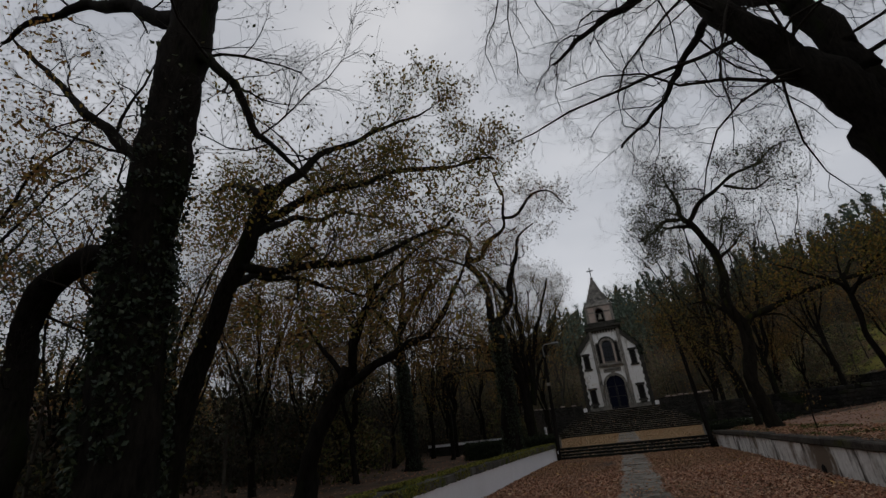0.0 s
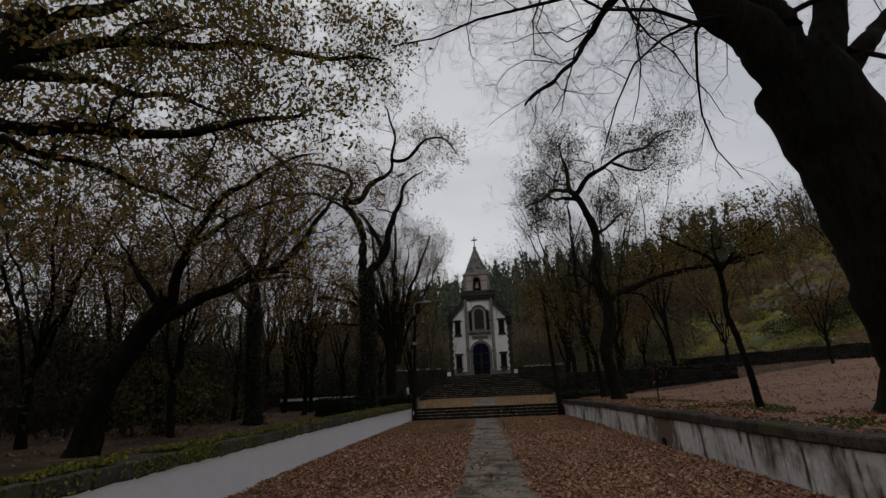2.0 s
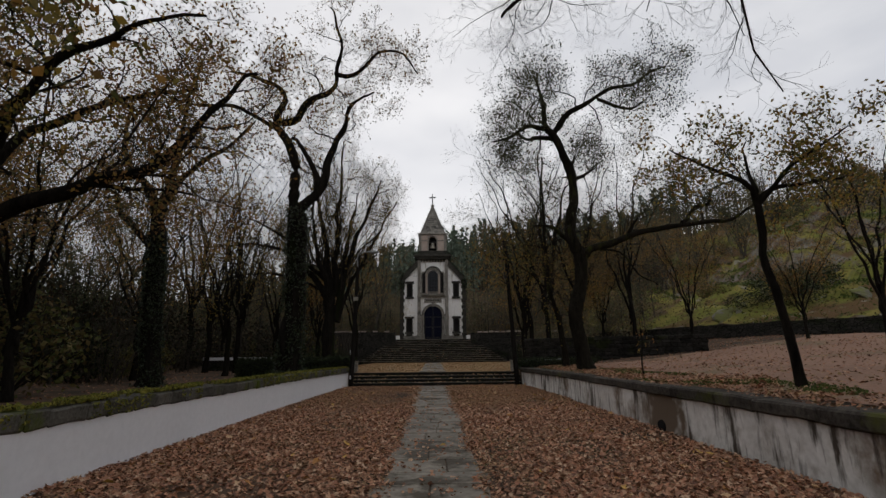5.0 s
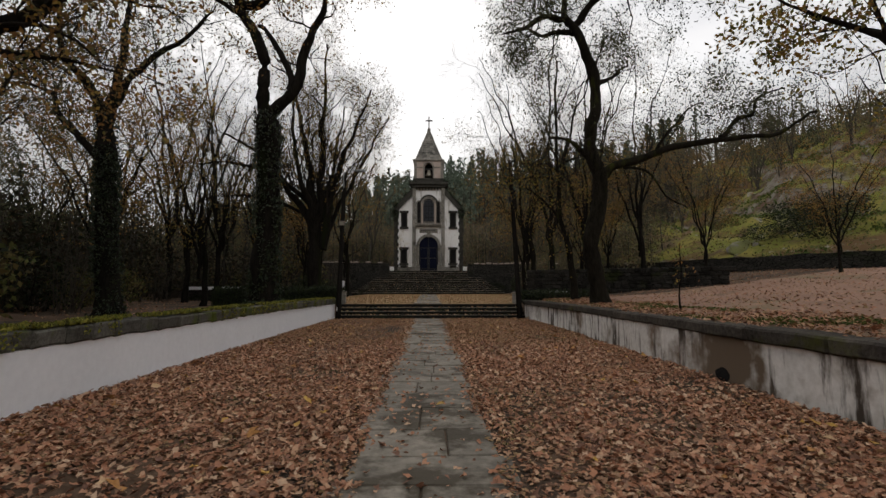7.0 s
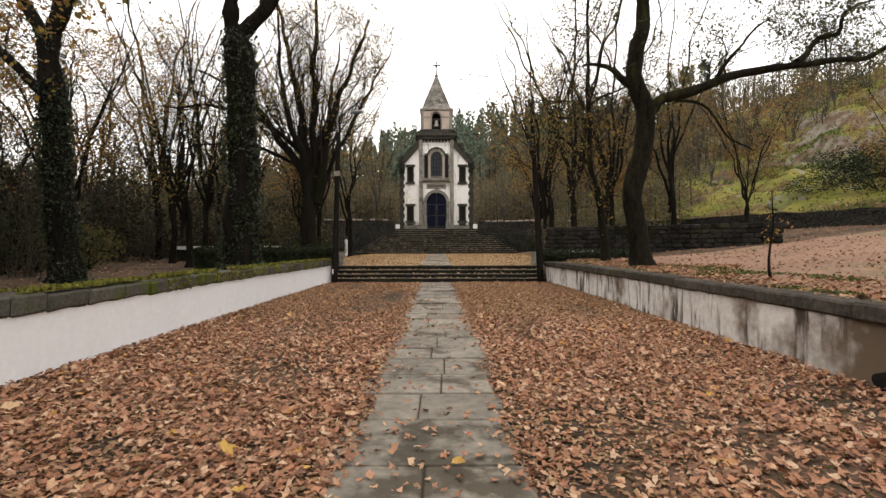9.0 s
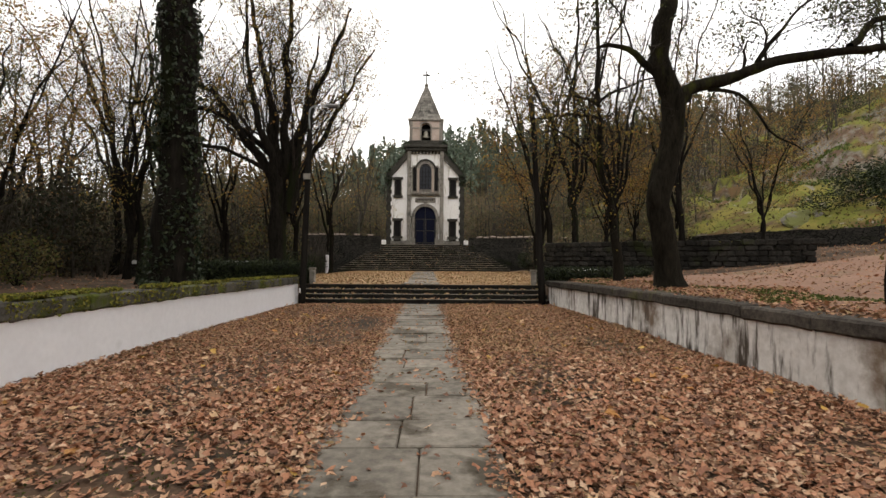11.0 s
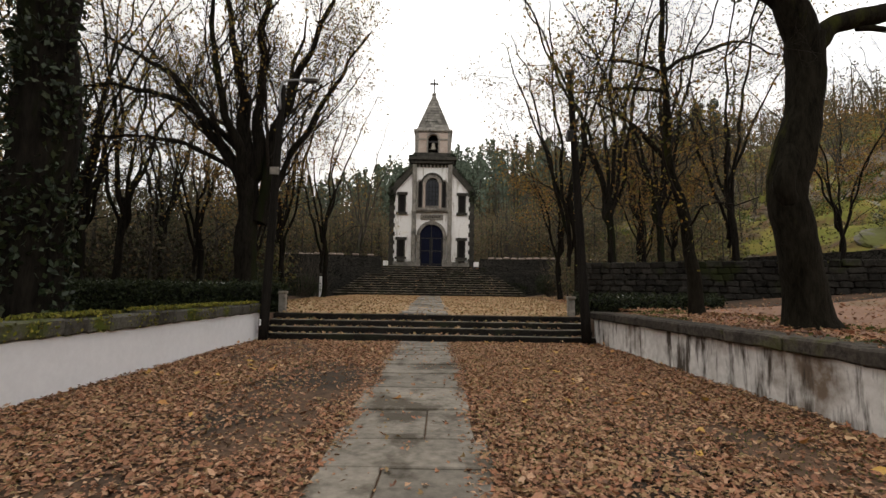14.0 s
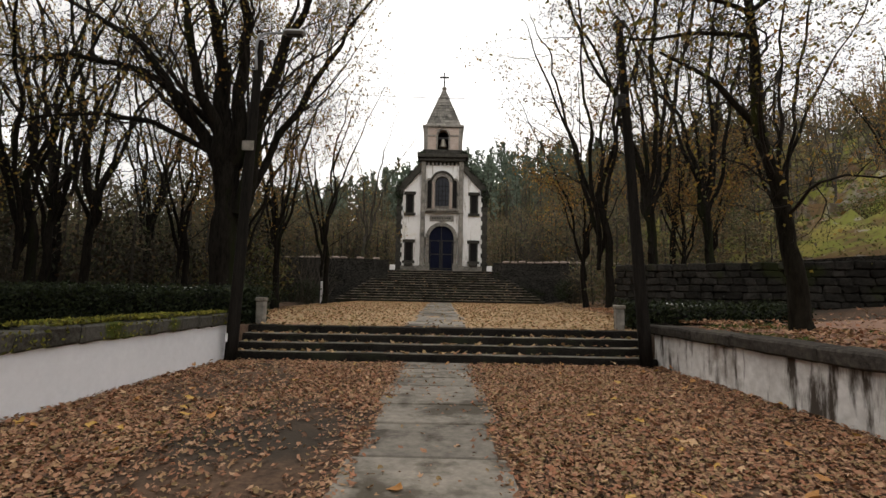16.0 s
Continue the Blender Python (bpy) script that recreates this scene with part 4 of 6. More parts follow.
def make_tree(label, at, limbs, spec, seed, leaves=0, leaf_material=None, leaf_size=0.09, bark=None, ivy=0, ivy_top=6.0, leaf_zone=(0.0, 99.0), leaf_spread=0.1, group="", name="tree", thin=0.015, twig=None):
    """limbs: rows of points (from the foot), first and last radius, how many limb branches; the first row is the trunk."""
    rnd = random.Random(seed)
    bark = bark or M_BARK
    e = empty(name, label, "tree", at, group)
    twigs, tips = [], []
    for i, (pts, r0, r1, kids) in enumerate(limbs):
        n = max(8, int(sum((Vector(b) - Vector(a)).length for a, b in zip(pts, pts[1:])) / 0.24))
        line = resample(pts, n)
        wood = []
        rad = []
        for j, q in enumerate(line):
            t = j / (n - 1)
            r = r0 + (r1 - r0) * t
            if i == 0:
                r += r0 * 0.45 * math.exp(-q.z / 0.4)
            rad.append(r * (1 + (0.05 if r0 > 0.7 else 0.15) * noise.noise(q * 1.7 + Vector((seed, 0, 0)))))
            if j and j < n - 1:
                line[j] = q + noise.noise_vector(q * 0.9 + Vector((seed, 3, 0))) * (0.2 if i else 0.07)
        tube(wood, line, rad, 14 if i == 0 else 9)
        v, f = weld(wood)
        for j in range(len(v)):
            q = Vector(v[j])
            v[j] += np.array(noise.noise_vector(q * 3.6)) * min(0.06, 0.15 * r0) + np.array(noise.noise_vector(q * 1.3 + Vector((0, seed, 0)))) * min(0.045, 0.14 * r0)
        fast_mesh("trunk" if i == 0 else "limb", v, f, bark, e).data.shade_smooth()
        if kids:
            sp = [(kids, *spec[0][1:])] + list(spec[1:])
            branch_out(rnd, line, max(r0 * 0.6, r1), sp, 0, twigs, tips, thin)
    if twigs:
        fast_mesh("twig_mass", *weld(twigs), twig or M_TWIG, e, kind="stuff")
    if leaves and tips:
        pts = [t for t in tips if leaf_zone[0] <= t[0].z <= leaf_zone[1]] or tips
        pick = [pts[rnd.randrange(len(pts))] for _ in range(leaves)]
        c = [a.lerp(b, rnd.random()) for a, b in pick]
        v, f = leaf_mesh(c, leaf_size, seed, leaf_spread, 0.5)
        fast_mesh("crown", v, f, leaf_material, e, kind="stuff")
    if ivy:
        line = resample(limbs[0][0], 30)
        r0, r1 = limbs[0][1], limbs[0][2]
        pts = []
        while len(pts) < ivy:
            t = rnd.random()
            q = line[int(t * 29)]
            if q.z > ivy_top * rnd.uniform(0.6, 1.0):
                continue
            a = rnd.uniform(0, 2 * math.pi)
            patch = noise.noise((math.cos(a) * 1.3, math.sin(a) * 1.3, q.z * 0.6 + seed))
            if patch < -0.12:
                continue
            r = (r0 + (r1 - r0) * t) * 1.05 + rnd.uniform(0.0, 0.16) * (0.5 + patch) + r0 * 0.45 * math.exp(-q.z / 0.4)
            pts.append((q.x + r * math.cos(a), q.y + r * math.sin(a), q.z + rnd.uniform(-0.2, 0.2)))
        v, f = leaf_mesh(pts, 0.11, seed + 1, 0.04, 0.8)
        fast_mesh("ivy", v, f, M_L_IVY, e, "dark ivy on the trunk", "stuff")
    return e


OAK = [(8, 2.7, 0.2, 1.0, 0.36, 0.05), (7, 1.35, 0.15, 0.9, 0.38, 0.06), (6, 0.65, 0.15, 0.8, 0.34, 0.04), (2, 0.34, 0.2, 0.7, 0.25, 0.0)]
BARE = [(8, 3.2, 0.2, 0.8, 0.2, 0.08), (8, 1.6, 0.15, 0.7, 0.2, 0.06), (6, 0.8, 0.15, 0.6, 0.2, 0.03), (2, 0.42, 0.2, 0.6, 0.2, 0.0)]
UPRIGHT = [(10, 3.4, 0.12, 0.6, 0.17, 0.12), (9, 1.7, 0.12, 0.65, 0.22, 0.07), (7, 0.85, 0.12, 0.65, 0.24, 0.04), (2, 0.45, 0.2, 0.6, 0.2, 0.0)]
DROOP = [(7, 6.2, 0.1, 1.0, 0.34, -0.22), (9, 2.4, 0.12, 0.8, 0.38, -0.06), (7, 1.05, 0.12, 0.8, 0.36, -0.02), (3, 0.45, 0.2, 0.8, 0.3, 0.0)]


def on_ground(x, y, sink=0.06):
    return (x, y, ground_z(x, y) - sink)


build_chapel()

# great bare plane tree that leans over the court
make_tree("huge dark forked tree trunk leaning over the court, bare twigs", on_ground(7.32, 11.8), [
    ([(0.55, 0, 0), (0.48, 0, 1.8), (0.32, 0, 3.6), (0.05, 0, 5.2), (-0.5, -0.1, 6.8)], 0.8, 0.88, 0),
    ([(-0.6, -0.1, 6.6), (-1.4, -0.1, 8.4), (-2.4, -0.1, 10.2), (-3.0, 0.3, 12.6), (-4.2, 0.8, 14.8), (-6.6, 1.0, 16.2), (-9.0, 1.2, 16.6)], 0.5, 0.08, 18),
    ([(-0.4, 0, 6.6), (-0.6, 0, 8.7), (-0.9, 0.6, 11.5), (-2.2, 2.5, 14.8), (-4.4, 4.5, 16.4), (-7.0, 6.5, 16.6)], 0.48, 0.07, 18),
    ([(-0.1, 0.1, 6.4), (0.7, 0.2, 8.2), (1.6, 0.6, 10.5), (2.5, 1.4, 14.0)], 0.5, 0.1, 2),
    ([(0.1, 0.1, 5.8), (1.4, 0.5, 7.6), (3.6, 1.4, 9.4), (6.0, 2.0, 10.5)], 0.34, 0.06, 3),
    ([(-1.0, 0.7, 11.5), (-1.2, 3.4, 14.0), (-1.6, 6.4, 15.0), (-2.6, 9.4, 14.8), (-4.5, 12.0, 14.5)], 0.24, 0.06, 16),
], DROOP, 11, bark=M_BARK, thin=0.009)

# ivy-grown trunk by the left wall
make_tree("thick ivy-covered trunk with bare crooked boughs", on_ground(-8.1, 6.0), [
    ([(0.25, 0, 0), (0.1, 0, 2.7), (0.0, 0, 5.4), (0.25, 0, 8.7), (0.45, 0, 12.1), (0.7, 0, 15)], 0.62, 0.46, 5),
    ([(0.1, 0, 11.2), (-0.8, 0, 12.0), (-3.0, 0, 13.6), (-5.5, 0, 14.4), (-7.7, 0, 14.3)], 0.26, 0.06, 7),
    ([(-0.3, 0, 5.4), (-1.6, 0, 5.5), (-2.8, 0, 4.9), (-3.1, 0, 3.6), (-2.7, 0, 2.2), (-2.5, 0, -0.2)], 0.24, 0.3, 3),
    ([(0.1, 0, 9.8), (0.9, 0, 10.0), (1.6, 0, 9.2), (2.5, 0.2, 7.4), (3.5, 0.4, 6.2)], 0.17, 0.03, 7),
    ([(-0.2, 0, 7.4), (-1.5, 0.2, 8.5), (-3.7, 0.2, 10.7), (-7.5, 0.2, 14.5)], 0.2, 0.05, 7),
    ([(0.3, 0, 12.0), (1.6, 0.5, 13.6), (3.6, 1.2, 14.6), (5.6, 2.0, 14.4), (7.4, 3.0, 13.8)], 0.18, 0.03, 15),
], BARE, 12, leaves=900, leaf_material=M_L_GREEN, ivy=5200, ivy_top=9.0)

# brown-leaved oak leaning towards the court
make_tree("leaning oak with brown and golden autumn leaves", on_ground(-9.8, 8.4), [
    ([(0, 0, 0), (0.4, 0, 2.2), (1.0, 0, 4.2), (1.9, 0, 6.1), (2.4, 0.3, 8.0)], 0.27, 0.19, 2),
    ([(1.8, 0, 5.8), (3.2, 0.2, 5.5), (5.2, 0.8, 5.7), (6.8, 1.8, 6.6)], 0.14, 0.03, 9),
    ([(2.2, 0.2, 7.0), (3.6, 1.4, 8.2), (5.6, 3.2, 9.2), (7.6, 4.4, 9.6)], 0.13, 0.03, 11),
    ([(2.3, 0.3, 7.6), (2.8, 1.5, 9.4), (4.2, 3.2, 11.2), (5.8, 4.2, 12.2)], 0.14, 0.03, 11),
    ([(2.0, 0, 6.4), (1.6, 2.2, 8.0), (1.8, 5.0, 9.4), (2.4, 7.6, 10.0)], 0.13, 0.03, 11),
    ([(2.3, 0.3, 7.6), (0.6, 1.2, 9.0), (-1.6, 2.4, 10.2), (-3.0, 3.8, 10.8)], 0.13, 0.03, 8),
    ([(1.6, 0, 5.4), (1.2, 1.8, 6.2), (1.4, 4.4, 6.6), (2.2, 7.0, 6.6)], 0.11, 0.03, 9),
], OAK, 13, leaves=30000, leaf_material=M_L_OLIVE, leaf_size=0.1, leaf_spread=0.16)

# second brown-leaved oak, farther along the wall
make_tree("old oak with low boughs of brown leaves beyond the wall", on_ground(-9.8, 15.8), [
    ([(-1.4, -0.3, 0), (-1.1, -0.3, 1.5), (-0.5, -0.1, 3.0), (0.4, 0, 4.4)], 0.34, 0.28, 0),
    ([(0.3, 0, 3.8), (1.9, 0.2, 4.6), (3.4, 0.7, 5.3), (4.4, 1.2, 7.0), (5.2, 1.8, 8.4)], 0.19, 0.04, 10),
    ([(0.4, 0, 4.2), (1.2, -0.3, 6.4), (2.8, -0.2, 8.0), (4.4, 0.6, 9.2)], 0.17, 0.03, 11),
    ([(0.4, 0, 4.2), (0.2, 1.0, 6.2), (1.2, 2.4, 8.0), (2.8, 3.4, 9.0)], 0.16, 0.03, 11),
    ([(0.3, 0, 4.0), (-1.2, 0.4, 5.4), (-2.6, 1.0, 7.0)], 0.15, 0.03, 8),
    ([(2.2, 0.3, 4.7), (2.6, 1.4, 5.2), (3.6, 2.6, 5.4)], 0.08, 0.02, 7),
], OAK, 23, leaves=13000, leaf_material=M_L_BROWN, leaf_size=0.09, leaf_spread=0.13)

# oak on the lawn, with its long level bough
make_tree("crooked mossy oak with a long level bough and sparse leaves", on_ground(6.1, 26.5), [
    ([(0, 0, 0), (-0.15, 0, 1.2), (-0.3, 0, 2.3), (0.05, 0, 3.8), (0.1, 0, 4.9)], 0.31, 0.28, 0),
    ([(0.1, 0, 4.6), (-0.25, 0, 5.6), (-0.3, 0, 6.6), (0.05, 0, 7.4), (-0.1, 0, 8.5), (-0.3, 0, 9.5), (-0.8, 0, 10.5), (-1.1, 0, 11.0)], 0.25, 0.16, 4),
    ([(-1.1, 0, 10.9), (-2.0, -0.3, 10.7), (-2.8, -0.6, 10.2), (-3.6, -0.8, 9.8)], 0.14, 0.03, 9),
    ([(-1.1, 0, 10.9), (-1.0, 0.4, 12.1), (-1.1, 0.8, 14.2)], 0.15, 0.04, 9),
    ([(-0.7, 0, 10.6), (0.3, -0.3, 11.6), (1.7, -0.6, 12.3), (3.4, -0.6, 13.1), (4.5, -0.6, 13.6)], 0.15, 0.03, 11),
    ([(1.3, -0.5, 12.0), (2.3, -1.0, 11.2), (3.1, -1.4, 11.5)], 0.09, 0.03, 7),
    ([(-0.8, 0, 10.3), (-1.6, 1.2, 11.0), (-2.4, 2.6, 12.0)], 0.12, 0.03, 8),
    ([(-0.1, 0, 8.2), (1.4, 1.5, 9.4), (2.4, 2.6, 10.4)], 0.1, 0.03, 7),
    ([(0.1, 0, 4.7), (0.7, 0, 5.1), (1.9, 0, 5.5), (3.2, 0, 5.9), (4.5, 0, 6.2), (5.9, 0, 6.3), (7.3, 0, 6.7), (8.6, 0.2, 7.4)], 0.19, 0.05, 6),
    ([(4.7, 0, 6.3), (5.4, 0.1, 7.0), (6.1, 0.1, 7.2), (6.3, 0.1, 7.9), (7.4, 0.2, 8.3)], 0.1, 0.03, 7),
    ([(2.2, 0, 5.6), (2.7, 0.1, 6.4), (3.4, 0.3, 7.2), (4.4, 0.5, 7.8)], 0.07, 0.02, 6),
    ([(1.0, 0, 5.1), (2.0, -0.1, 4.9), (2.5, -0.2, 4.0), (3.2, -0.3, 3.5)], 0.055, 0.015, 4),
    ([(-0.2, 0, 5.4), (-1.0, 0.1, 6.1), (-1.8, 0.1, 6.2)], 0.13, 0.03, 4),
    ([(-0.3, -0.1, 2.0), (-0.46, -0.16, 2.35), (-0.46, -0.14, 2.6), (-0.3, -0.08, 2.95)], 0.16, 0.15, 0),
], OAK, 14, leaves=28000, leaf_material=M_L_GREEN, leaf_size=0.085, bark=M_BARK_MOSS, leaf_zone=(6.5, 30), leaf_spread=0.16)

# oak behind the left wall
make_tree("old forked oak with crooked limbs and ivy on the trunk", on_ground(-6.0, 25.8), [
    ([(0.1, 0, 0), (0.15, 0, 2.0), (0.2, 0, 4.2), (0.15, 0, 6.4), (0.1, 0, 7.4)], 0.46, 0.36, 0),
    ([(0.1, 0, 7.2), (-0.1, 0, 8.4), (-0.2, 0, 9.7), (-0.8, 0, 10.9), (-1.0, 0, 11.5), (-0.8, 0, 12.4), (-1.3, 0, 13.3), (-2.2, 0, 13.6), (-3.3, 0, 13.9)], 0.25, 0.05, 9),
    ([(-1.0, 0, 11.4), (-0.2, -0.1, 11.5), (0.3, -0.2, 12.1), (1.3, -0.3, 12.7), (1.6, -0.3, 13.8), (1.7, -0.3, 15.3), (1.2, -0.3, 17.0)], 0.2, 0.04, 10),
    ([(1.5, -0.3, 13.6), (2.6, -0.4, 13.5), (3.5, -0.5, 14.3), (4.3, -0.5, 14.5), (5.2, -0.5, 13.4)], 0.11, 0.03, 9),
    ([(0.1, 0, 7.0), (0.9, 0.1, 8.3), (1.5, 0.1, 10.1), (1.8, 0.2, 10.8), (2.2, 0.2, 12.2), (3.2, 0.3, 13.0)], 0.24, 0.04, 9),
    ([(0.8, 0.1, 8.2), (0.6, 0.2, 9.6), (-0.4, 0.2, 10.7)], 0.14, 0.08, 2),
    ([(-0.9, 0, 11.0), (-2.4, -0.8, 11.6), (-4.2, -1.4, 11.5), (-5.4, -1.8, 11.9)], 0.1, 0.03, 8),
], OAK, 15, leaves=8000, leaf_material=M_L_BROWN, leaf_size=0.095, ivy=3000, ivy_top=8.0)

# ivy tree farther left
make_tree("tall dark tree wrapped in ivy", on_ground(-12.3, 27.5), [
    ([(0, 0, 0), (-0.2, 0, 3.0), (-0.35, 0, 5.6), (-0.5, 0, 8.3)], 0.42, 0.32, 0),
    ([(-0.5, 0, 7.9), (-1.7, 0, 9.7), (-2.5, 0, 11.1), (-2.8, 0.2, 13.5)], 0.22, 0.05, 9),
    ([(-0.5, 0, 8.2), (0.0, 0, 10.0), (0.1, 0, 12.5), (0.6, 0, 15)], 0.2, 0.05, 9),
    ([(-0.5, 0, 8.0), (0.4, 0, 9.4), (1.6, 0, 10.6), (3.0, 0, 11.6), (3.6, 0, 12.4)], 0.17, 0.03, 9),
    ([(-0.3, 0, 6.0), (-2.3, 0, 7.9), (-2.8, 0, 8.8), (-4.8, 0, 9.2)], 0.16, 0.03, 8),
], OAK, 16, leaves=9000, leaf_material=M_L_GREEN, ivy=3800, ivy_top=9.5)

# many-stemmed tree left of the steps
make_tree("large many-stemmed tree with upright shoots and few golden leaves", on_ground(-6.5, 35.0), [
    ([(0.1, 0, 0), (0.05, 0, 1.6), (0.0, 0, 3.2), (-0.1, 0, 4.8)], 0.37, 0.32, 0),
    ([(-0.2, 0, 4.4), (-1.2, 0, 5.9), (-1.9, -0.2, 7.1), (-3.1, -0.4, 8.4), (-5.0, -0.6, 9.3)], 0.22, 0.04, 10),
    ([(-0.2, 0, 5.2), (-1.4, 0.1, 6.6), (-3.5, 0.1, 7.6), (-5.4, 0.1, 7.8), (-7.2, 0, 7.8)], 0.15, 0.03, 9),
    ([(-0.4, 0, 4.8), (-2.7, -0.1, 5.9), (-4.4, -0.2, 5.9), (-7.0, -0.3, 5.3)], 0.1, 0.02, 8),
    ([(-0.1, 0, 4.6), (-0.3, 0, 7.0), (-0.9, 0, 10.0), (-1.6, 0, 13.5)], 0.26, 0.04, 11),
    ([(0.2, 0, 4.6), (0.3, -0.1, 7.5), (0.35, -0.2, 10.5), (0.5, -0.3, 14.5)], 0.24, 0.04, 12),
    ([(0.4, 0, 3.0), (0.8, 0, 5.8), (1.3, 0, 7.7), (2.1, 0, 9.6), (3.0, 0, 12.0)], 0.26, 0.04, 12),
    ([(0.3, 0.2, 3.4), (1.6, 0.8, 6.5), (2.8, 1.4, 9.0), (3.8, 1.8, 11.0)], 0.14, 0.03, 10),
    ([(0.0, 0.2, 4.4), (0.6, 1.6, 8.0), (1.0, 2.6, 12.0)], 0.18, 0.03, 10),
    ([(-0.1, -0.2, 4.4), (-0.8, -1.0, 8.0), (-1.0, -1.6, 12.0)], 0.18, 0.03, 10),
], UPRIGHT, 17, leaves=11000, leaf_material=M_L_GOLD, leaf_size=0.1, leaf_spread=0.2)

# slender tree on the lawn by the steps
make_tree("slender leaning tree with level bare branches", on_ground(6.25, 30.1), [
    ([(0, 0, 0), (-0.1, 0, 1.3), (-0.25, 0, 2.4), (-0.45, 0, 3.2), (-0.65, 0, 3.9), (-0.65, 0, 5.0), (-0.7, 0, 6.4), (-0.7, 0, 9.0), (-0.6, 0, 11.0)], 0.155, 0.045, 16),
    ([(-0.65, 0, 3.8), (-1.1, 0, 4.1), (-1.7, 0, 4.8), (-2.4, 0, 5.2)], 0.075, 0.02, 5),
    ([(-0.68, 0, 5.5), (-1.5, 0, 5.5), (-2.4, 0, 5.4), (-3.1, 0, 5.5)], 0.055, 0.015, 5),
    ([(-0.68, 0, 6.0), (0.2, 0.1, 6.6), (1.4, 0.2, 6.9), (2.4, 0.2, 6.6)], 0.06, 0.015, 6),
    ([(-0.68, 0, 5.9), (-1.6, -0.2, 6.1), (-3.0, -0.4, 6.3)], 0.05, 0.015, 5),
], OAK, 18, leaves=4200, leaf_material=M_L_OLIVE, leaf_size=0.085, bark=M_BARK_MOSS, leaf_spread=0.15)

# small leaning tree on the lawn
make_tree("small leaning tree with a wide sparse crown", on_ground(6.65, 15.5), [
    ([(0, 0, 0), (-0.05, 0, 0.9), (-0.22, 0, 1.7), (-0.34, 0, 2.4), (-0.26, 0, 3.0), (-0.3, 0, 3.7)], 0.078, 0.062, 0),
    ([(-0.3, 0, 3.6), (-0.65, 0, 4.1), (-1.2, 0.2, 4.6), (-1.7, 0.4, 4.9)], 0.06, 0.015, 8),
    ([(-0.3, 0, 3.6), (0.2, 0.1, 3.9), (1.0, 0.1, 4.0), (2.0, 0.2, 4.4)], 0.06, 0.015, 8),
    ([(-0.3, 0, 3.6), (-0.2, 0.3, 4.4), (0.2, 0.7, 5.2)], 0.05, 0.015, 7),
    ([(-0.3, 0, 3.5), (0.1, -0.5, 4.1), (0.9, -1.0, 4.7)], 0.05, 0.015, 7),
], [(6, 1.4, 0.2, 0.9, 0.25, 0.04), (5, 0.7, 0.15, 0.8, 0.25, 0.03), (4, 0.35, 0.2, 0.7, 0.2, 0.0)], 19, leaves=5200, leaf_material=M_L_OLIVE, leaf_size=0.075, leaf_spread=0.1)

make_tree("thin leafless sapling in the leaf litter", on_ground(6.05, 20.8), [
    ([(0, 0, 0), (-0.03, 0, 0.5), (0.04, 0, 1.0), (0.0, 0, 1.7)], 0.022, 0.008, 6),
], [(6, 0.5, 0.3, 0.7, 0.2, 0.1), (3, 0.2, 0.2, 0.7, 0.2, 0.0)], 20, leaves=50, leaf_material=M_L_BROWN, leaf_size=0.07)


# ---- path of granite slabs ----
def lay_path(name, label, y0, y1, z_at, seed):
    rnd = random.Random(seed)
    p = empty(name, label, "path", kind="structure")
    y = y0
    while y < y1 - 0.1:
        d = min(rnd.uniform(0.5, 1.0) if y < 23 else rnd.uniform(0.6, 1.25), y1 - y)
        c = axis(y)
        xa, xb = c - 0.72 + rnd.uniform(-0.1, 0.1), c + 0.72 + rnd.uniform(-0.1, 0.1)
        cuts = [xa, xa + (xb - xa) * rnd.uniform(0.35, 0.7), xb] if rnd.random() < (0.5 if y < 23 else 0.35) else [xa, xb]
        for a, b in zip(cuts, cuts[1:]):
            bm = boxes((a + 0.007, b - 0.007, y + 0.008, y + d - 0.008, -0.08, 0.0), bevel=0.012)
            for v in bm.verts:
                v.co += Vector((noise.noise(v.co * 2.3), noise.noise(v.co * 2.3 + Vector((9, 0, 0))), 0.3 * noise.noise(v.co * 1.3))) * 0.028
            s = part("slab", bm, M_SLAB, p)
            s.location = (0, 0, z_at((a + b) / 2, y + d / 2) + 0.022 + rnd.uniform(-0.008, 0.008))
            s.rotation_euler = (0, 0, 0)
        y += d


lay_path("path", "worn grey granite slab path strewn with leaves", -4.0, 31.42, ground_z, 31)
lay_path("path_terrace", "pale worn slab path across the upper terrace", 32.7, 54.3, lambda x, y: TERRACE + 0.12 * smooth(33, 54, y), 32)


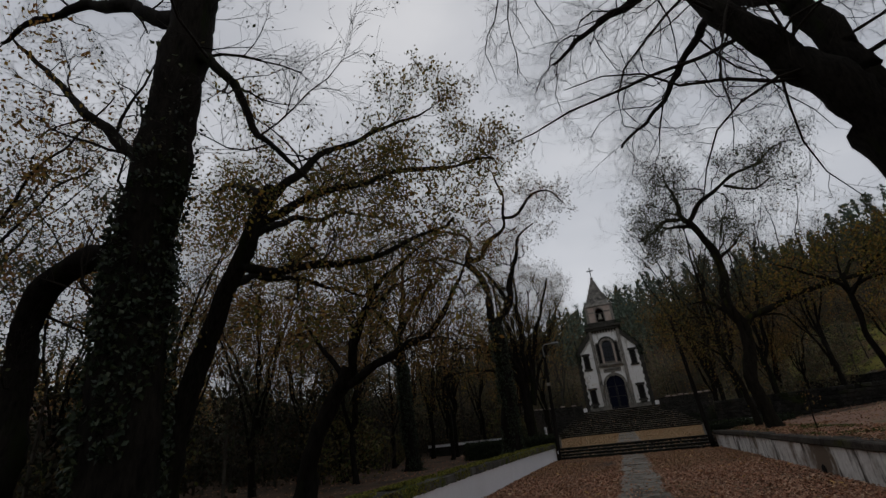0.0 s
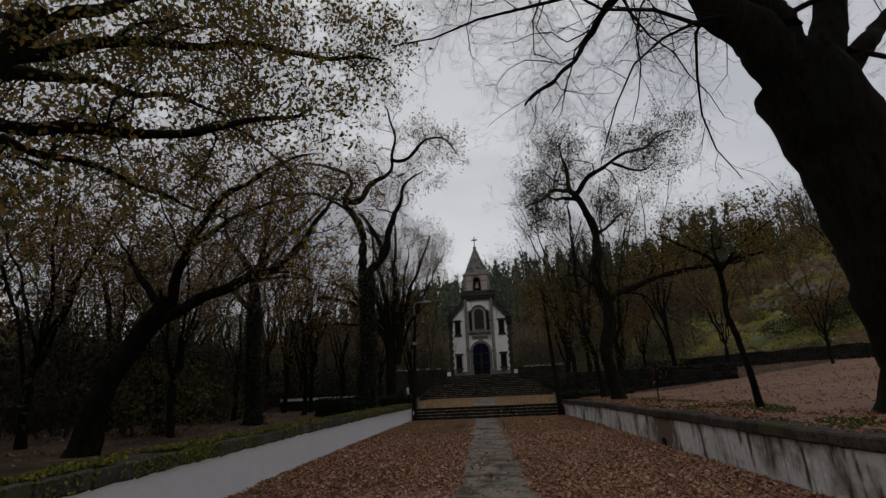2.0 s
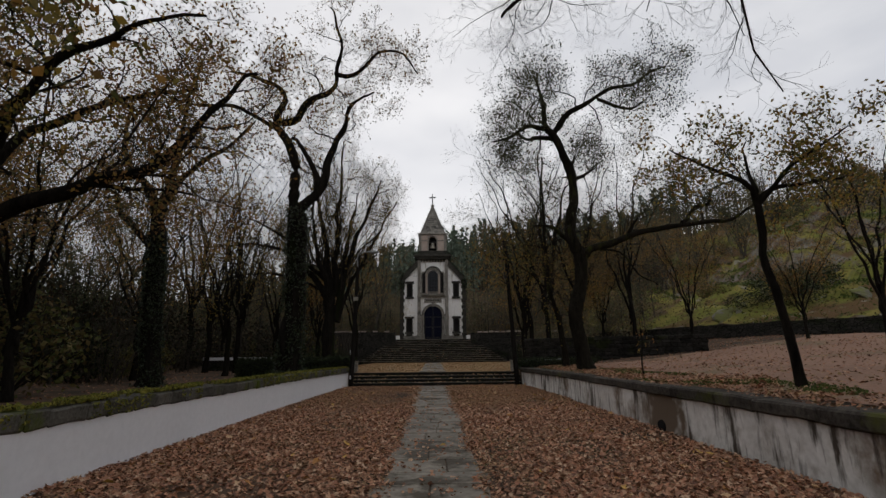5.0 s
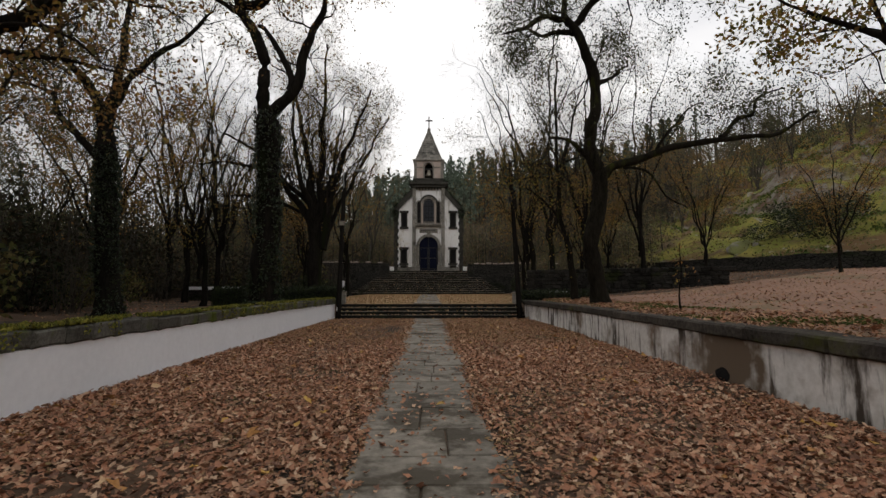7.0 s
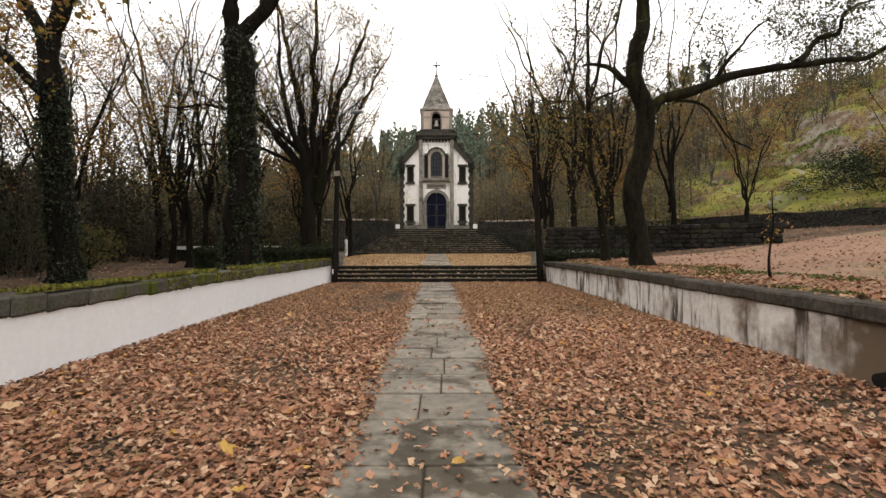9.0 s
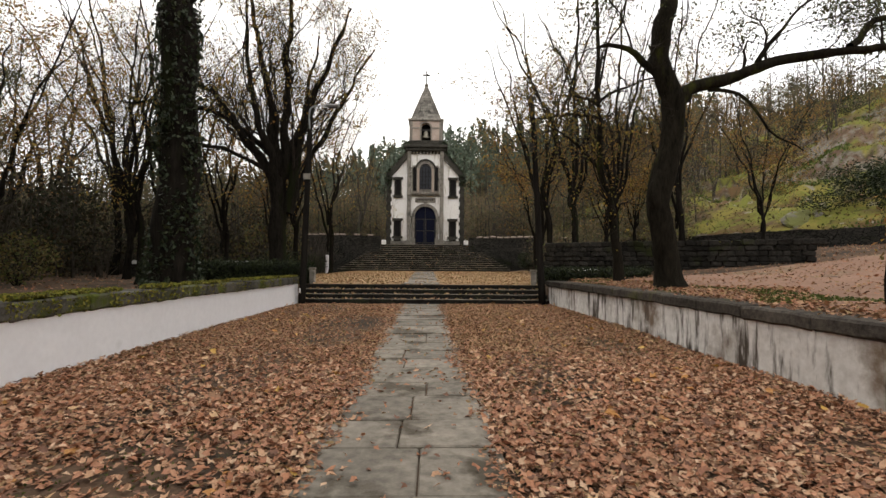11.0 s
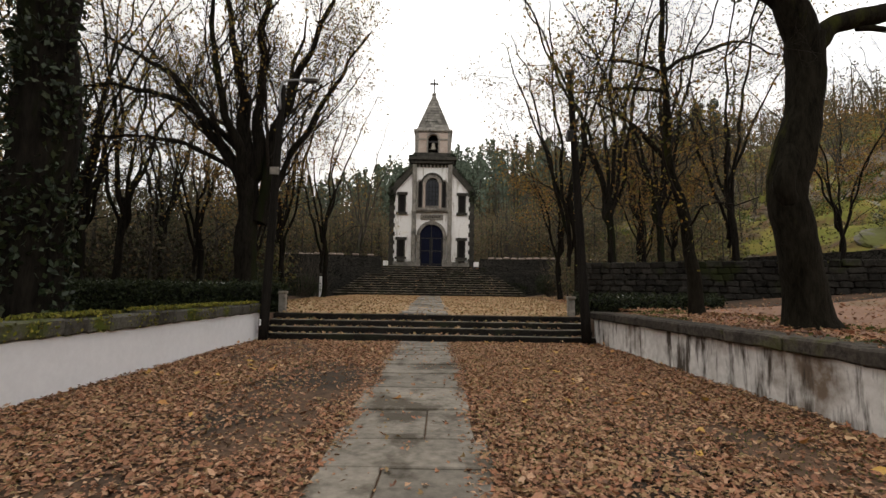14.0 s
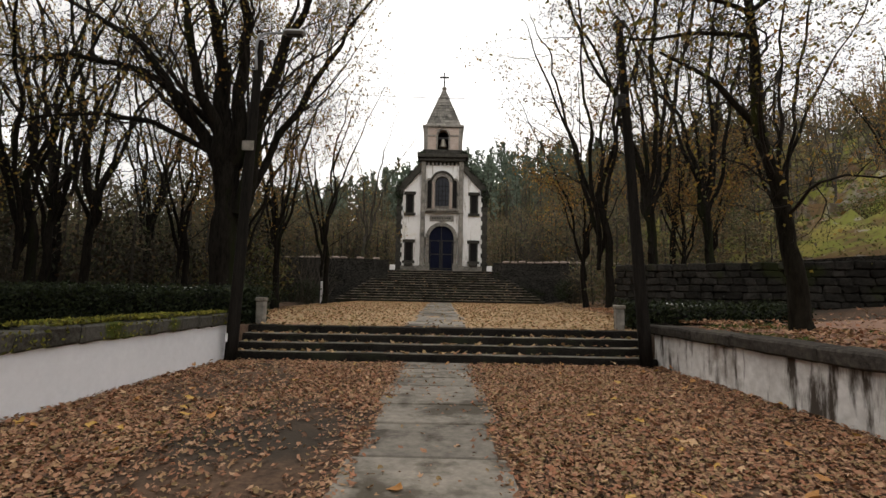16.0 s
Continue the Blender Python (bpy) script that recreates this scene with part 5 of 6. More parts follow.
# ---- fallen leaves ----
def litter(label, n, x_range, y_range, z_at, keep, size, material, seed, lift=0.05):
    """Lobed, curled leaves lying on the ground, joined into one mesh."""
    g = np.random.default_rng(seed)
    pts = []
    while len(pts) < n:
        x, y = g.uniform(*x_range), g.uniform(*y_range)
        if g.random() < keep(x, y):
            z = z_at(x, y)
            if z is not None:
                pts.append((x, y, z + 0.008 + lift * g.random() ** 2))
    c = np.array(pts)
    yaw = g.uniform(0, 2 * math.pi, n)
    tilt = g.normal(0, 0.3, (n, 2))
    s = size * g.uniform(0.55, 1.35, n)
    ang = np.array([0.0, 0.6, 1.25, 2.35, 3.93, 5.03, 5.68])
    rad = np.array([0.72, 0.33, 0.6, 0.36, 0.36, 0.6, 0.33])
    curl = g.uniform(-0.08, 0.32, (n, 7)) * s[:, None]
    a = ang[None, :] + yaw[:, None]
    r = rad[None, :] * s[:, None] * g.uniform(0.7, 1.2, (n, 7))
    vx, vy = r * np.cos(a), r * np.sin(a)
    vz = curl + vx * tilt[:, :1] + vy * tilt[:, 1:]
    vz = np.maximum(vz, -0.02)
    ring = np.stack([c[:, :1] + vx, c[:, 1:2] + vy, c[:, 2:] + vz], -1)
    verts = np.concatenate([c[:, None, :], ring], 1).reshape(-1, 3)
    o = (np.arange(n) * 8)[:, None, None]
    k = np.arange(7)
    tri = np.stack([np.zeros(7, int), k + 1, (k + 1) % 7 + 1], -1)[None]
    ob = fast_mesh("fallen_leaves", verts, (tri + o).reshape(-1, 3), material)
    return tagged(ob, label, "fallen leaves", kind="stuff")


# worn bare spots in the leaf cover: middle and half-widths
BARE_PATCHES = [(-1.9, 25.6, 0.8, 2.6), (-2.5, 21.4, 0.8, 1.3), (-2.0, 18.2, 0.7, 0.9), (-3.4, 29.2, 0.9, 1.6), (1.7, 21.2, 0.6, 1.4), (3.4, 23.4, 0.5, 0.9), (-2.6, 12.6, 0.9, 1.2), (2.6, 15.2, 0.5, 1.2), (4.1, 16.9, 0.7, 1.0)]


def court_keep(x, y):
    off = abs(x - axis(y))
    if off < 0.68:
        if off > 0.5 and noise.noise((x * 1.2, y * 0.9, 17)) > -0.05:
            return 0.3
        return 0.03 + (0.05 if noise.noise((x * 2, y * 1.5, 4)) > 0.25 else 0)
    patch = noise.noise((x * 0.55, y * 0.4, 8.0)) + 0.5 * noise.noise((x * 1.6, y * 1.3, 2.0))
    k = 0.95 if patch > -0.32 else (0.5 if patch > -0.44 else 0.2)
    for cx, cy, rx, ry in BARE_PATCHES:
        if ((x - cx) / rx) ** 2 + ((y - cy) / ry) ** 2 + 0.9 * noise.noise((x * 2.1, y * 2.1, 5.0)) < 1:
            k *= 0.38
    if y > 21:
        k *= 0.85
    return k * (1.0 if off > 0.85 else 0.7) * (1.0 if y > 2 else 0.5)


litter("brown curled autumn leaves covering the court", 112000, (-4.95, 4.75), (0.0, 23.5), lambda x, y: ground_z(x, y) if wall_l(y) < x < wall_r(y) else None, lambda x, y: court_keep(x, y) * smooth(23.5, 20.5, y), 0.063, M_L_FALLEN, 41)
litter("small brown and olive leaves thinning towards the steps", 46000, (-4.95, 4.75), (19.5, 31.4), lambda x, y: ground_z(x, y) if wall_l(y) < x < wall_r(y) else None, lambda x, y: court_keep(x, y) * smooth(19.5, 23.0, y), 0.05, M_L_MIX, 48, 0.035)
litter("scattered yellow leaves on the court", 500, (-4.8, 4.6), (3.0, 31.4), lambda x, y: ground_z(x, y) + 0.02 if wall_l(y) < x < wall_r(y) else None, court_keep, 0.105, M_L_BRIGHT, 42, 0.07)
litter("brown leaves scattered over the raised lawn", 20000, (4.9, 21.0), (6.0, 42.0), lambda x, y: right_plain(x, y) if x > wall_r(y) + 0.15 and hill(x, y) < 0 and not (y > 31.4 and x < 5.5) else None,
       lambda x, y: (0.95 if noise.noise((x * 0.4, y * 0.4, 1.0)) > -0.15 else 0.4) * (1.0 if x - wall_r(y) < 2.3 + 1.8 * noise.noise((0, y * 0.3, 5)) else 0.13), 0.072, M_L_MIX, 43)
litter("yellowish dry leaves beside the path", 4500, (0.6, 3.6), (19.5, 31.4), ground_z, lambda x, y: court_keep(x, y) * smooth(19.5, 23.0, y) * smooth(3.6, 1.8, x), 0.05, M_L_DRY, 49, 0.03)
litter("pale dry leaves over the upper terrace", 22000, (-9.0, 8.5), (32.7, 54.2), lambda x, y: ground_z(x, y), lambda x, y: 0.12 if abs(x - axis(y)) < 0.72 else 0.95, 0.075, M_L_DRY, 44, 0.03)


def step_z(x, y):
    return -0.31 + 0.16 * (1 + int((y - 31.45) / 0.3)) + 0.005


litter("dry leaves caught on the stone steps", 380, (-4.4, 4.1), (31.47, 32.6), lambda x, y: step_z(x, y) if (y - 31.45) % 0.3 > 0.08 or y > 32.4 else None, lambda x, y: 1 if noise.noise((x, y * 3, 0)) > -0.1 else 0.3, 0.1, M_L_DRY, 45, 0.02)
litter("leaves lying on the chapel stair", 220, (-6.5, 5.5), (54.4, 58.2), lambda x, y: 0.45 + 2.4 / 13 * (1 + int((y - 54.4) / 0.3)) + 0.02 if abs(x - axis(56)) < 7.2 - 0.25 * int((y - 54.4) / 0.3) - 0.2 else None, lambda x, y: 1, 0.11, M_L_DRY, 46, 0.02)
litter("leaf litter under the trees beyond the wall", 2600, (-24, -5.5), (4, 44), left_ground, lambda x, y: 0.8, 0.1, M_L_MIX, 47)


def tufts(name, label, n, x_range, y_range, z_at, size, material, seed, spread=0.02):
    """Short blades and moss cushions."""
    g = np.random.default_rng(seed)
    pts = []
    while len(pts) < n:
        x, y = g.uniform(*x_range), g.uniform(*y_range)
        z = z_at(x, y)
        if z is not None:
            pts.append((x, y, z + size * 0.3))
    v, f = leaf_mesh(pts, size, seed, spread, -0.8)
    return tagged(fast_mesh(name, v, f, material), label, name.replace("_", " "), kind="stuff")




def crumbs(label, n, seed):
    """Broken leaf bits lying flat between the whole leaves."""
    g = np.random.default_rng(seed)
    x, y = g.uniform(-4.7, 4.5, n), 31.3 * g.uniform(0.08, 1, n)
    ok = np.abs(x - 0.12 + 0.0118 * y) > 0.6
    for cx, cy, rx, ry in BARE_PATCHES:
        ok &= ((x - cx) / rx) ** 2 + ((y - cy) / ry) ** 2 + g.uniform(-0.5, 0.5, n) > 1
    x, y = x[ok], y[ok]
    n = len(x)
    a, r = g.uniform(0, 6.283, n), g.uniform(0.018, 0.042, n)
    z = FLOOR + 0.07 * np.clip((y - 22) / 9.4, 0, 1) ** 2 * (3 - 2 * np.clip((y - 22) / 9.4, 0, 1)) + g.uniform(0.014, 0.034, n)
    c, q = np.cos(a) * r, np.sin(a) * r
    lift = g.uniform(-0.008, 0.014, (3, n))
    v = np.stack([np.stack([x + c, y + q, z + lift[0]], 1), np.stack([x - 0.5 * q, y + 0.5 * c, z + lift[1]], 1), np.stack([x - c, y - q, z], 1), np.stack([x + 0.45 * q, y - 0.45 * c, z + lift[2]], 1)], 1).reshape(-1, 3)
    b = np.arange(n) * 4
    f = np.concatenate([np.stack([b, b + 1, b + 2], 1), np.stack([b, b + 2, b + 3], 1)])
    tagged(fast_mesh("leaf_fragments", v, f, M_L_MIX), label, "fallen leaves", kind="stuff")


crumbs("broken brown leaf bits trodden into the earth", 130000, 55)
tufts("moss", "yellow-green moss cushions on the wall coping", 28000, (-5.5, -4.5), (0, 31.3), lambda x, y: 0.655 if wall_l(y) - 0.46 < x < wall_l(y) + 0.02 and noise.noise((x * 2.5, y * 1.1, 0)) + 0.4 * noise.noise((x * 9, y * 6, 3)) > -0.08 else None, 0.065, M_MOSS, 51, 0.008)
tufts("moss", "moss and small ferns hanging down the coping", 2600, (-5.1, -4.4), (0, 31.3), lambda x, y: 0.6 - 0.2 * ((x * 977.0) % 1.0) ** 1.6 if wall_l(y) + 0.045 < x < wall_l(y) + 0.075 and noise.noise((1.5, y * 1.3, 4.0)) + 0.5 * noise.noise((0, y * 5.0, 8.0)) > 0.02 else None, 0.05, M_MOSS, 54, 0.008)
tufts("grass", "thin grass along the edge of the lawn", 15000, (4.9, 10.0), (4, 31.4), lambda x, y: right_plain(x, y) if x > wall_r(y) + 0.4 and noise.noise((x * 0.8, y * 0.5, 6)) > 0.1 and x - wall_r(y) < 2.2 else None, 0.05, M_GRASS, 52)
tufts("grass", "sparse yellowed grass on the court", 12000, (-4.7, 4.5), (14, 31.3), lambda x, y: ground_z(x, y) if wall_l(y) < x < wall_r(y) and abs(x - axis(y)) > 0.72 and noise.noise((x * 0.45, y * 0.3, 12)) > 0.05 else None, 0.026, M_GRASS, 53)


# ---- hedges and shrubs ----
def hedge(label, x0, x1, y0, y1, z0, z1, seed, n):
    g = np.random.default_rng(seed)
    e = empty("hedge", label, "hedge", ((x0 + x1) / 2, y0, z0))
    # near-black box inside stands in for the shade between the leaves
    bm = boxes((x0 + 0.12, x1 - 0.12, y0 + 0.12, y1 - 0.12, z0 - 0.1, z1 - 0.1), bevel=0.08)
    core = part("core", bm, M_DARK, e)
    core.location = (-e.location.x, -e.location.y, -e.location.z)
    pts = []
    while len(pts) < n:
        p = [g.uniform(x0, x1), g.uniform(y0, y1), g.uniform(z0, z1)]
        k = g.integers(0, 4)
        if k == 0:
            p[2] = z1 + 0.07 * noise.noise((p[0], p[1], 0))
        elif k < 3:
            p[1] = y0
        else:
            p[0] = x0 if g.random() < 0.5 else x1
        pts.append((p[0] - e.location.x, p[1] - e.location.y, p[2] - e.location.z))
    v, f = leaf_mesh(pts, 0.085, seed, 0.07, 0.2)
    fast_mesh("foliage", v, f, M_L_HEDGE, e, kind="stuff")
    return e


hedge("clipped dark green hedge behind the court wall", -10.8, -4.65, 32.7, 33.5, 0.1, 1.08, 61, 14000)
hedge("low clipped dark green hedge beside the lawn", 4.35, 8.6, 33.0, 33.7, 0.4, 0.93, 62, 5000)


def shrub(label, at, radius, height, material, seed, n, size=0.1, stems=7):
    rnd = random.Random(seed)
    g = np.random.default_rng(seed)
    e = empty("shrub", label, "shrub", at)
    acc = []
    for i in range(stems):
        a = rnd.uniform(0, 6.28)
        d = Vector((math.cos(a) * 0.6, math.sin(a) * 0.6, 1))
        pts = twist(rnd, Vector((0, 0, -0.05)), d, height * 0.9, 5, 0.15, 0.0)
        tube(acc, pts, np.linspace(0.025, 0.006, 6), 4)
    fast_mesh("stem", *weld(acc), M_TWIG, e, kind="stuff")
    pts = []
    while len(pts) < n:
        d = g.normal(0, 1, 3)
        d /= np.linalg.norm(d)
        r = g.uniform(0.55, 1.0) * (1 + 0.35 * noise.noise(Vector(d) * 2.2 + Vector((seed, 0, 0))))
        p = (d[0] * radius * r, d[1] * radius * r, height * 0.52 + d[2] * height * 0.5 * r)
        if p[2] > 0:
            pts.append(p)
    v, f = leaf_mesh(pts, size, seed, 0.06, 0.3)
    fast_mesh("foliage", v, f, material, e, kind="stuff")
    return e


SHRUB_A = shrub("dark evergreen shrub under the trees", on_ground(-8.2, 40.5), 1.3, 1.9, M_L_HEDGE, 71, 1500)
SHRUB_B = shrub("brown tangled undergrowth shrub", on_ground(-16.5, 34.0), 1.6, 2.2, M_L_BRUSH, 72, 1500, 0.13, 14)
SHRUB_C = shrub("round clipped dark shrub beside the chapel stair", on_ground(-9.4, 52.6), 1.05, 1.7, M_L_HEDGE, 73, 2600)
copy_thing(SHRUB_C, Matrix.Translation(on_ground(8.0, 52.4)) @ pose(0, 0, 0, 0, 0, 80))
rnd = random.Random(9)
for i in range(58):
    src = rnd.choice((SHRUB_A, SHRUB_B, SHRUB_B))
    for k in range(40):
        x, y = rnd.uniform(-46, -9.5), rnd.uniform(12, 72)
        if y < 30 and x > -13 or abs(x + 12) < 8 and 34 < y < 44 and x > -19:
            continue
        break
    copy_thing(src, Matrix.Translation(on_ground(x, y)) @ pose(0, 0, 0, 0, 0, rnd.uniform(0, 360)) @ Matrix.Scale(rnd.uniform(0.7, 1.7), 4))
for i in range(34):
    for k in range(40):
        x, y = rnd.uniform(13, 62), rnd.uniform(22, 80)
        if hill(x, y) > 3.2:
            break
    ob = copy_thing(rnd.choice((SHRUB_A, SHRUB_B, SHRUB_B)), Matrix.Translation(on_ground(x, y, 0.2)) @ pose(0, 0, 0, 0, 0, rnd.uniform(0, 360)) @ Matrix.Scale(rnd.uniform(0.6, 1.4), 4))
    tagged(ob, "scrubby bush on the grassy hillside")


# dark bramble bank above the field wall
for x, y, sc in ((23.6, 37.4, 1.1), (25.0, 38.4, 1.35), (24.4, 40.2, 1.2), (26.4, 40.0, 1.5), (26.0, 42.4, 1.2), (27.8, 41.2, 1.4), (22.4, 40.6, 0.9)):
    ob = copy_thing(SHRUB_A, Matrix.Translation(on_ground(x, y, 0.2)) @ pose(0, 0, 0, 0, 0, rnd.uniform(0, 360)) @ Matrix.Diagonal((sc * 1.3, sc * 1.3, sc * 0.75, 1)))
    tagged(ob, "low dark bramble on the bank above the field wall")
tufts("moss", "pale yellow-green moss along the top of the garden wall", 2200, (5.6, 14.5), (31.8, 37.7), lambda x, y: 2.07 if 0.03 < ((x - 5.6) * 5.4 + (y - 37.2) * 8.6) / 10.155 < 0.42 and noise.noise((x * 0.8, 0, 4.0)) > -0.25 else None, 0.06, M_MOSS, 56, 0.01)


# ---- woods ----
def wood_tree(label, seed, height, spread, leaves, material, light=0):
    rnd = random.Random(seed)
    limbs = [([(0, 0, 0), (rnd.uniform(-0.2, 0.2), 0.1, height * 0.15), (rnd.uniform(-0.4, 0.4), 0, height * 0.3)], height * 0.0105, height * 0.008, 0)]
    top = limbs[0][0][-1]
    for i in range(6):
        a = i * 1.05 + rnd.uniform(-0.3, 0.3)
        r = spread * rnd.uniform(0.6, 1.0)
        z = height * rnd.uniform(0.75, 1.0)
        limbs.append(([(top[0], top[1], top[2] * rnd.uniform(0.35, 1.0)), (top[0] + r * 0.4 * math.cos(a), r * 0.4 * math.sin(a), (top[2] + z) / 2 * rnd.uniform(0.9, 1.05)), (r * math.cos(a), r * math.sin(a), z)], height * 0.0055, 0.015, light or 7))
    sp = [(8, height * 0.26, 0.08, 0.9, 0.24, 0.06), (4 if light else 7, height * 0.13, 0.12, 0.8, 0.3, 0.04), (3 if light else 5, height * 0.065, 0.1, 0.7, 0.2, 0.02)]
    # far variants take the bark and twigs with haze in their colour
    return make_tree(label, (0, 0, 0), limbs, sp, seed, leaves=leaves, leaf_material=material, leaf_size=0.09, leaf_spread=0.14, bark=M_HAZE_BARK if light else M_BARK, group="woodland trees", twig=M_HAZE_TWIG if light else None)


W = [wood_tree("bare grey woodland tree with fine twigs", 81, 12.0, 3.6, 0, None),
     wood_tree("woodland tree with thin brown autumn leaves", 82, 11.0, 4.0, 9000, M_L_BROWN),
     wood_tree("woodland tree with sparse golden leaves", 83, 12.5, 3.4, 2200, M_L_GOLD),
     wood_tree("dark green leafy woodland tree", 84, 9.5, 3.6, 10000, M_L_GREEN)]
FAR = [wood_tree("bare tree on the wooded slope, bark paled for haze", 85, 12.0, 3.6, 0, None, 5),
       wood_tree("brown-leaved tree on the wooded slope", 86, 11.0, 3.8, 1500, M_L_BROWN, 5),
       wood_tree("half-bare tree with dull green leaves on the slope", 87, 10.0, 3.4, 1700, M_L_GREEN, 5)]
for i, ob in enumerate(FAR):
    ob.matrix_basis = Matrix.Translation(on_ground(-16.0 - 9 * i, 62.0 + 3 * i, 0.2))
SPOTS = [(-7.6, 50.5, 2, 1.3), (-8.6, 45.0, 0, 1.3), (-16.0, 40.0, 0, 1.0), (-12.4, 43.5, 2, 0.9), (-20.0, 45.0, 0, 1.3), (-8.5, 41.0, 1, 1.1), (-13.5, 39.0, 0, 1.0), (-15.5, 31.5, 1, 1.0), (-18.0, 24.5, 1, 1.1), (-16.0, 18.5, 1, 1.1), (-20.5, 35.0, 3, 1.1),
         (7.4, 38.8, 0, 1.1), (10.7, 43.0, 1, 0.75), (6.9, 42.0, 2, 1.1), (9.8, 39.4, 0, 1.0), (7.2, 46.2, 1, 1.05), (13.8, 46.0, 1, 0.8), (14.5, 41.5, 2, 1.0), (17.0, 38.5, 1, 0.75), (12.5, 47.5, 0, 1.05),
         (-22.0, 14.0, 3, 1.2), (-15.0, 12.0, 1, 1.05), (-26.0, 22.0, 3, 1.2), (-21.0, 19.0, 1, 1.1), (-14.5, 23.0, 3, 0.8), (-24.0, 28.5, 3, 1.2), (-12.8, 35.8, 2, 0.9), (-24.0, 42.0, 1, 1.2), (-17.0, 48.0, 0, 1.1), (-21.0, 54.0, 3, 1.2), (-13.0, 55.0, 2, 1.0),
         (-30.0, 32.0, 3, 1.3), (-28.0, 50.0, 0, 1.25), (-34.0, 42.0, 1, 1.3), (-12.0, 20.5, 1, 0.95), (16.5, 24.0, 2, 0.6), (18.6, 30.5, 1, 0.55), (-19.0, 8.0, 3, 1.2), (-13.5, 5.0, 1, 1.0),
         # never in view: trees added round the start to shade the court
         (-9.0, -6.0, 3, 1.3), (-3.0, -12.0, 1, 1.3), (5.0, -9.0, 3, 1.3), (11.0, -4.0, 1, 1.3), (13.0, 4.0, 2, 1.1), (-14.0, -2.0, 3, 1.3), (1.0, -18.0, 3, 1.4), (10.0, -15.0, 3, 1.4), (-8.0, -17.0, 1, 1.4)]
used = set()
for x, y, k, sc in SPOTS:
    m = Matrix.Translation(on_ground(x, y, 0.1)) @ pose(0, 0, 0, 0, 0, rnd.uniform(0, 360)) @ Matrix.Scale(sc, 4)
    if k in used:
        copy_thing(W[k], m)
    else:
        W[k].matrix_basis = m
        used.add(k)
for i in range(28):
    for k in range(60):
        x, y = rnd.uniform(-50, 48), rnd.uniform(56, 86)
        if abs(x + 0.6) > 5.5 or y > 78:
            break
    ob = copy_thing(FAR[rnd.choice((0, 0, 1, 2))], Matrix.Translation(on_ground(x, y, 0.2)) @ pose(0, 0, 0, 0, 0, rnd.uniform(0, 360)) @ Matrix.Scale(rnd.uniform(0.75, 1.2), 4))
for i in range(30):
    for k in range(80):
        x, y = rnd.uniform(14, 56), rnd.uniform(30, 78)
        z = hill(x, y)
        if z > 4 and x < 0.82 * (y - 11) and (noise.noise((x * 0.07, y * 0.07, 4)) > -0.1 or z > 11):
            break
    copy_thing(FAR[rnd.choice((0, 0, 0, 1, 2))], Matrix.Translation(on_ground(x, y, 0.3)) @ pose(0, 0, 0, 0, 0, rnd.uniform(0, 360)) @ Matrix.Scale(rnd.uniform(0.4, 0.8), 4))


def far_woods(name, label, n, x_range, y_range, z_min, height, conifer, material, seed, keep=None, tuft=None, skirt=None, dense=130):
    """Distant trees, joined: trunks, and crowns of small tufts."""
    g = np.random.default_rng(seed)
    acc, pts = [], []
    while n:
        x, y = g.uniform(*x_range), g.uniform(*y_range)
        z = ground_z(x, y) if z_min is None else hill(x, y)
        if z_min is not None and z < z_min or keep and not keep(x, y):
            continue
        n -= 1
        h = height * g.uniform(0.7, 1.25)
        tube(acc, [(x, y, z - 0.5), (x + g.normal(0, 0.1), y, z + h * 0.5), (x, y, z + h * (1.0 if conifer else 0.8))], [h * 0.016, h * 0.011, 0.03], 4)
        k = dense
        t = g.uniform(0, 1, k)
        if conifer:
            zz = z + h * (0.22 + 0.8 * t)
            r = h * 0.19 * (1.02 - t) * np.sqrt(g.uniform(0.1, 1, k)) * (0.75 + 0.35 * np.sin(zz * 5.0))
        else:
            zz = z + h * ((skirt if skirt is not None else 0.3 if z_min is not None else 0.06) + 0.72 * t)
            r = h * 0.34 * np.sin(math.pi * np.clip(t * 0.86 + 0.12, 0, 1)) * np.sqrt(g.uniform(0.05, 1, k))
        a = g.uniform(0, 6.283, k)
        pts.append(np.stack([x + r * np.cos(a), y + r * np.sin(a), zz], 1))
    e = empty(name, label, "woods", kind="stuff")
    fast_mesh("trunk_mass", *weld(acc), M_HAZE_BARK, e, kind="stuff")
    v, f = leaf_mesh(np.concatenate(pts), tuft or (0.75 if conifer else 0.62), seed, 0.25, 0.6)
    fast_mesh("crown_mass", v, f, material, e, kind="stuff")


far_woods("conifer_wood", "dark conifers along the far ridge, needles paled for mist", 420, (-60, 55), (98, 150), 8, 10, True, M_L_PINE_HAZE, 91)
far_woods("brown_wood", "grey-brown bare woods on the far slope", 420, (-95, 70), (78, 125), 3.5, 9, False, M_L_SCRUB, 92, None, 0.32, 0.05, 240)
far_woods("left_wood", "dark woods rising beyond the valley", 170, (-130, -60), (-20, 90), 1.2, 11, False, M_L_BROWN, 93)
far_woods("ridge_wood", "bare woods on top of the grassy hill", 260, (44, 110), (10, 90), 14, 4.6, False, M_L_SCRUB, 94, None, 0.26, 0.02, 300)
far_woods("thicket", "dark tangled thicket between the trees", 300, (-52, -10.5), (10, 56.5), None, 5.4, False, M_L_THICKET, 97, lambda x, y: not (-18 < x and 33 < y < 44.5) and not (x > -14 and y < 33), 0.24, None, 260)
far_woods("mid_wood", "dim grey-brown trees beyond the garden", 120, (-62, -14), (45, 74), None, 9.5, False, M_L_SCRUB, 104, None, 0.24, 0.12, 460)
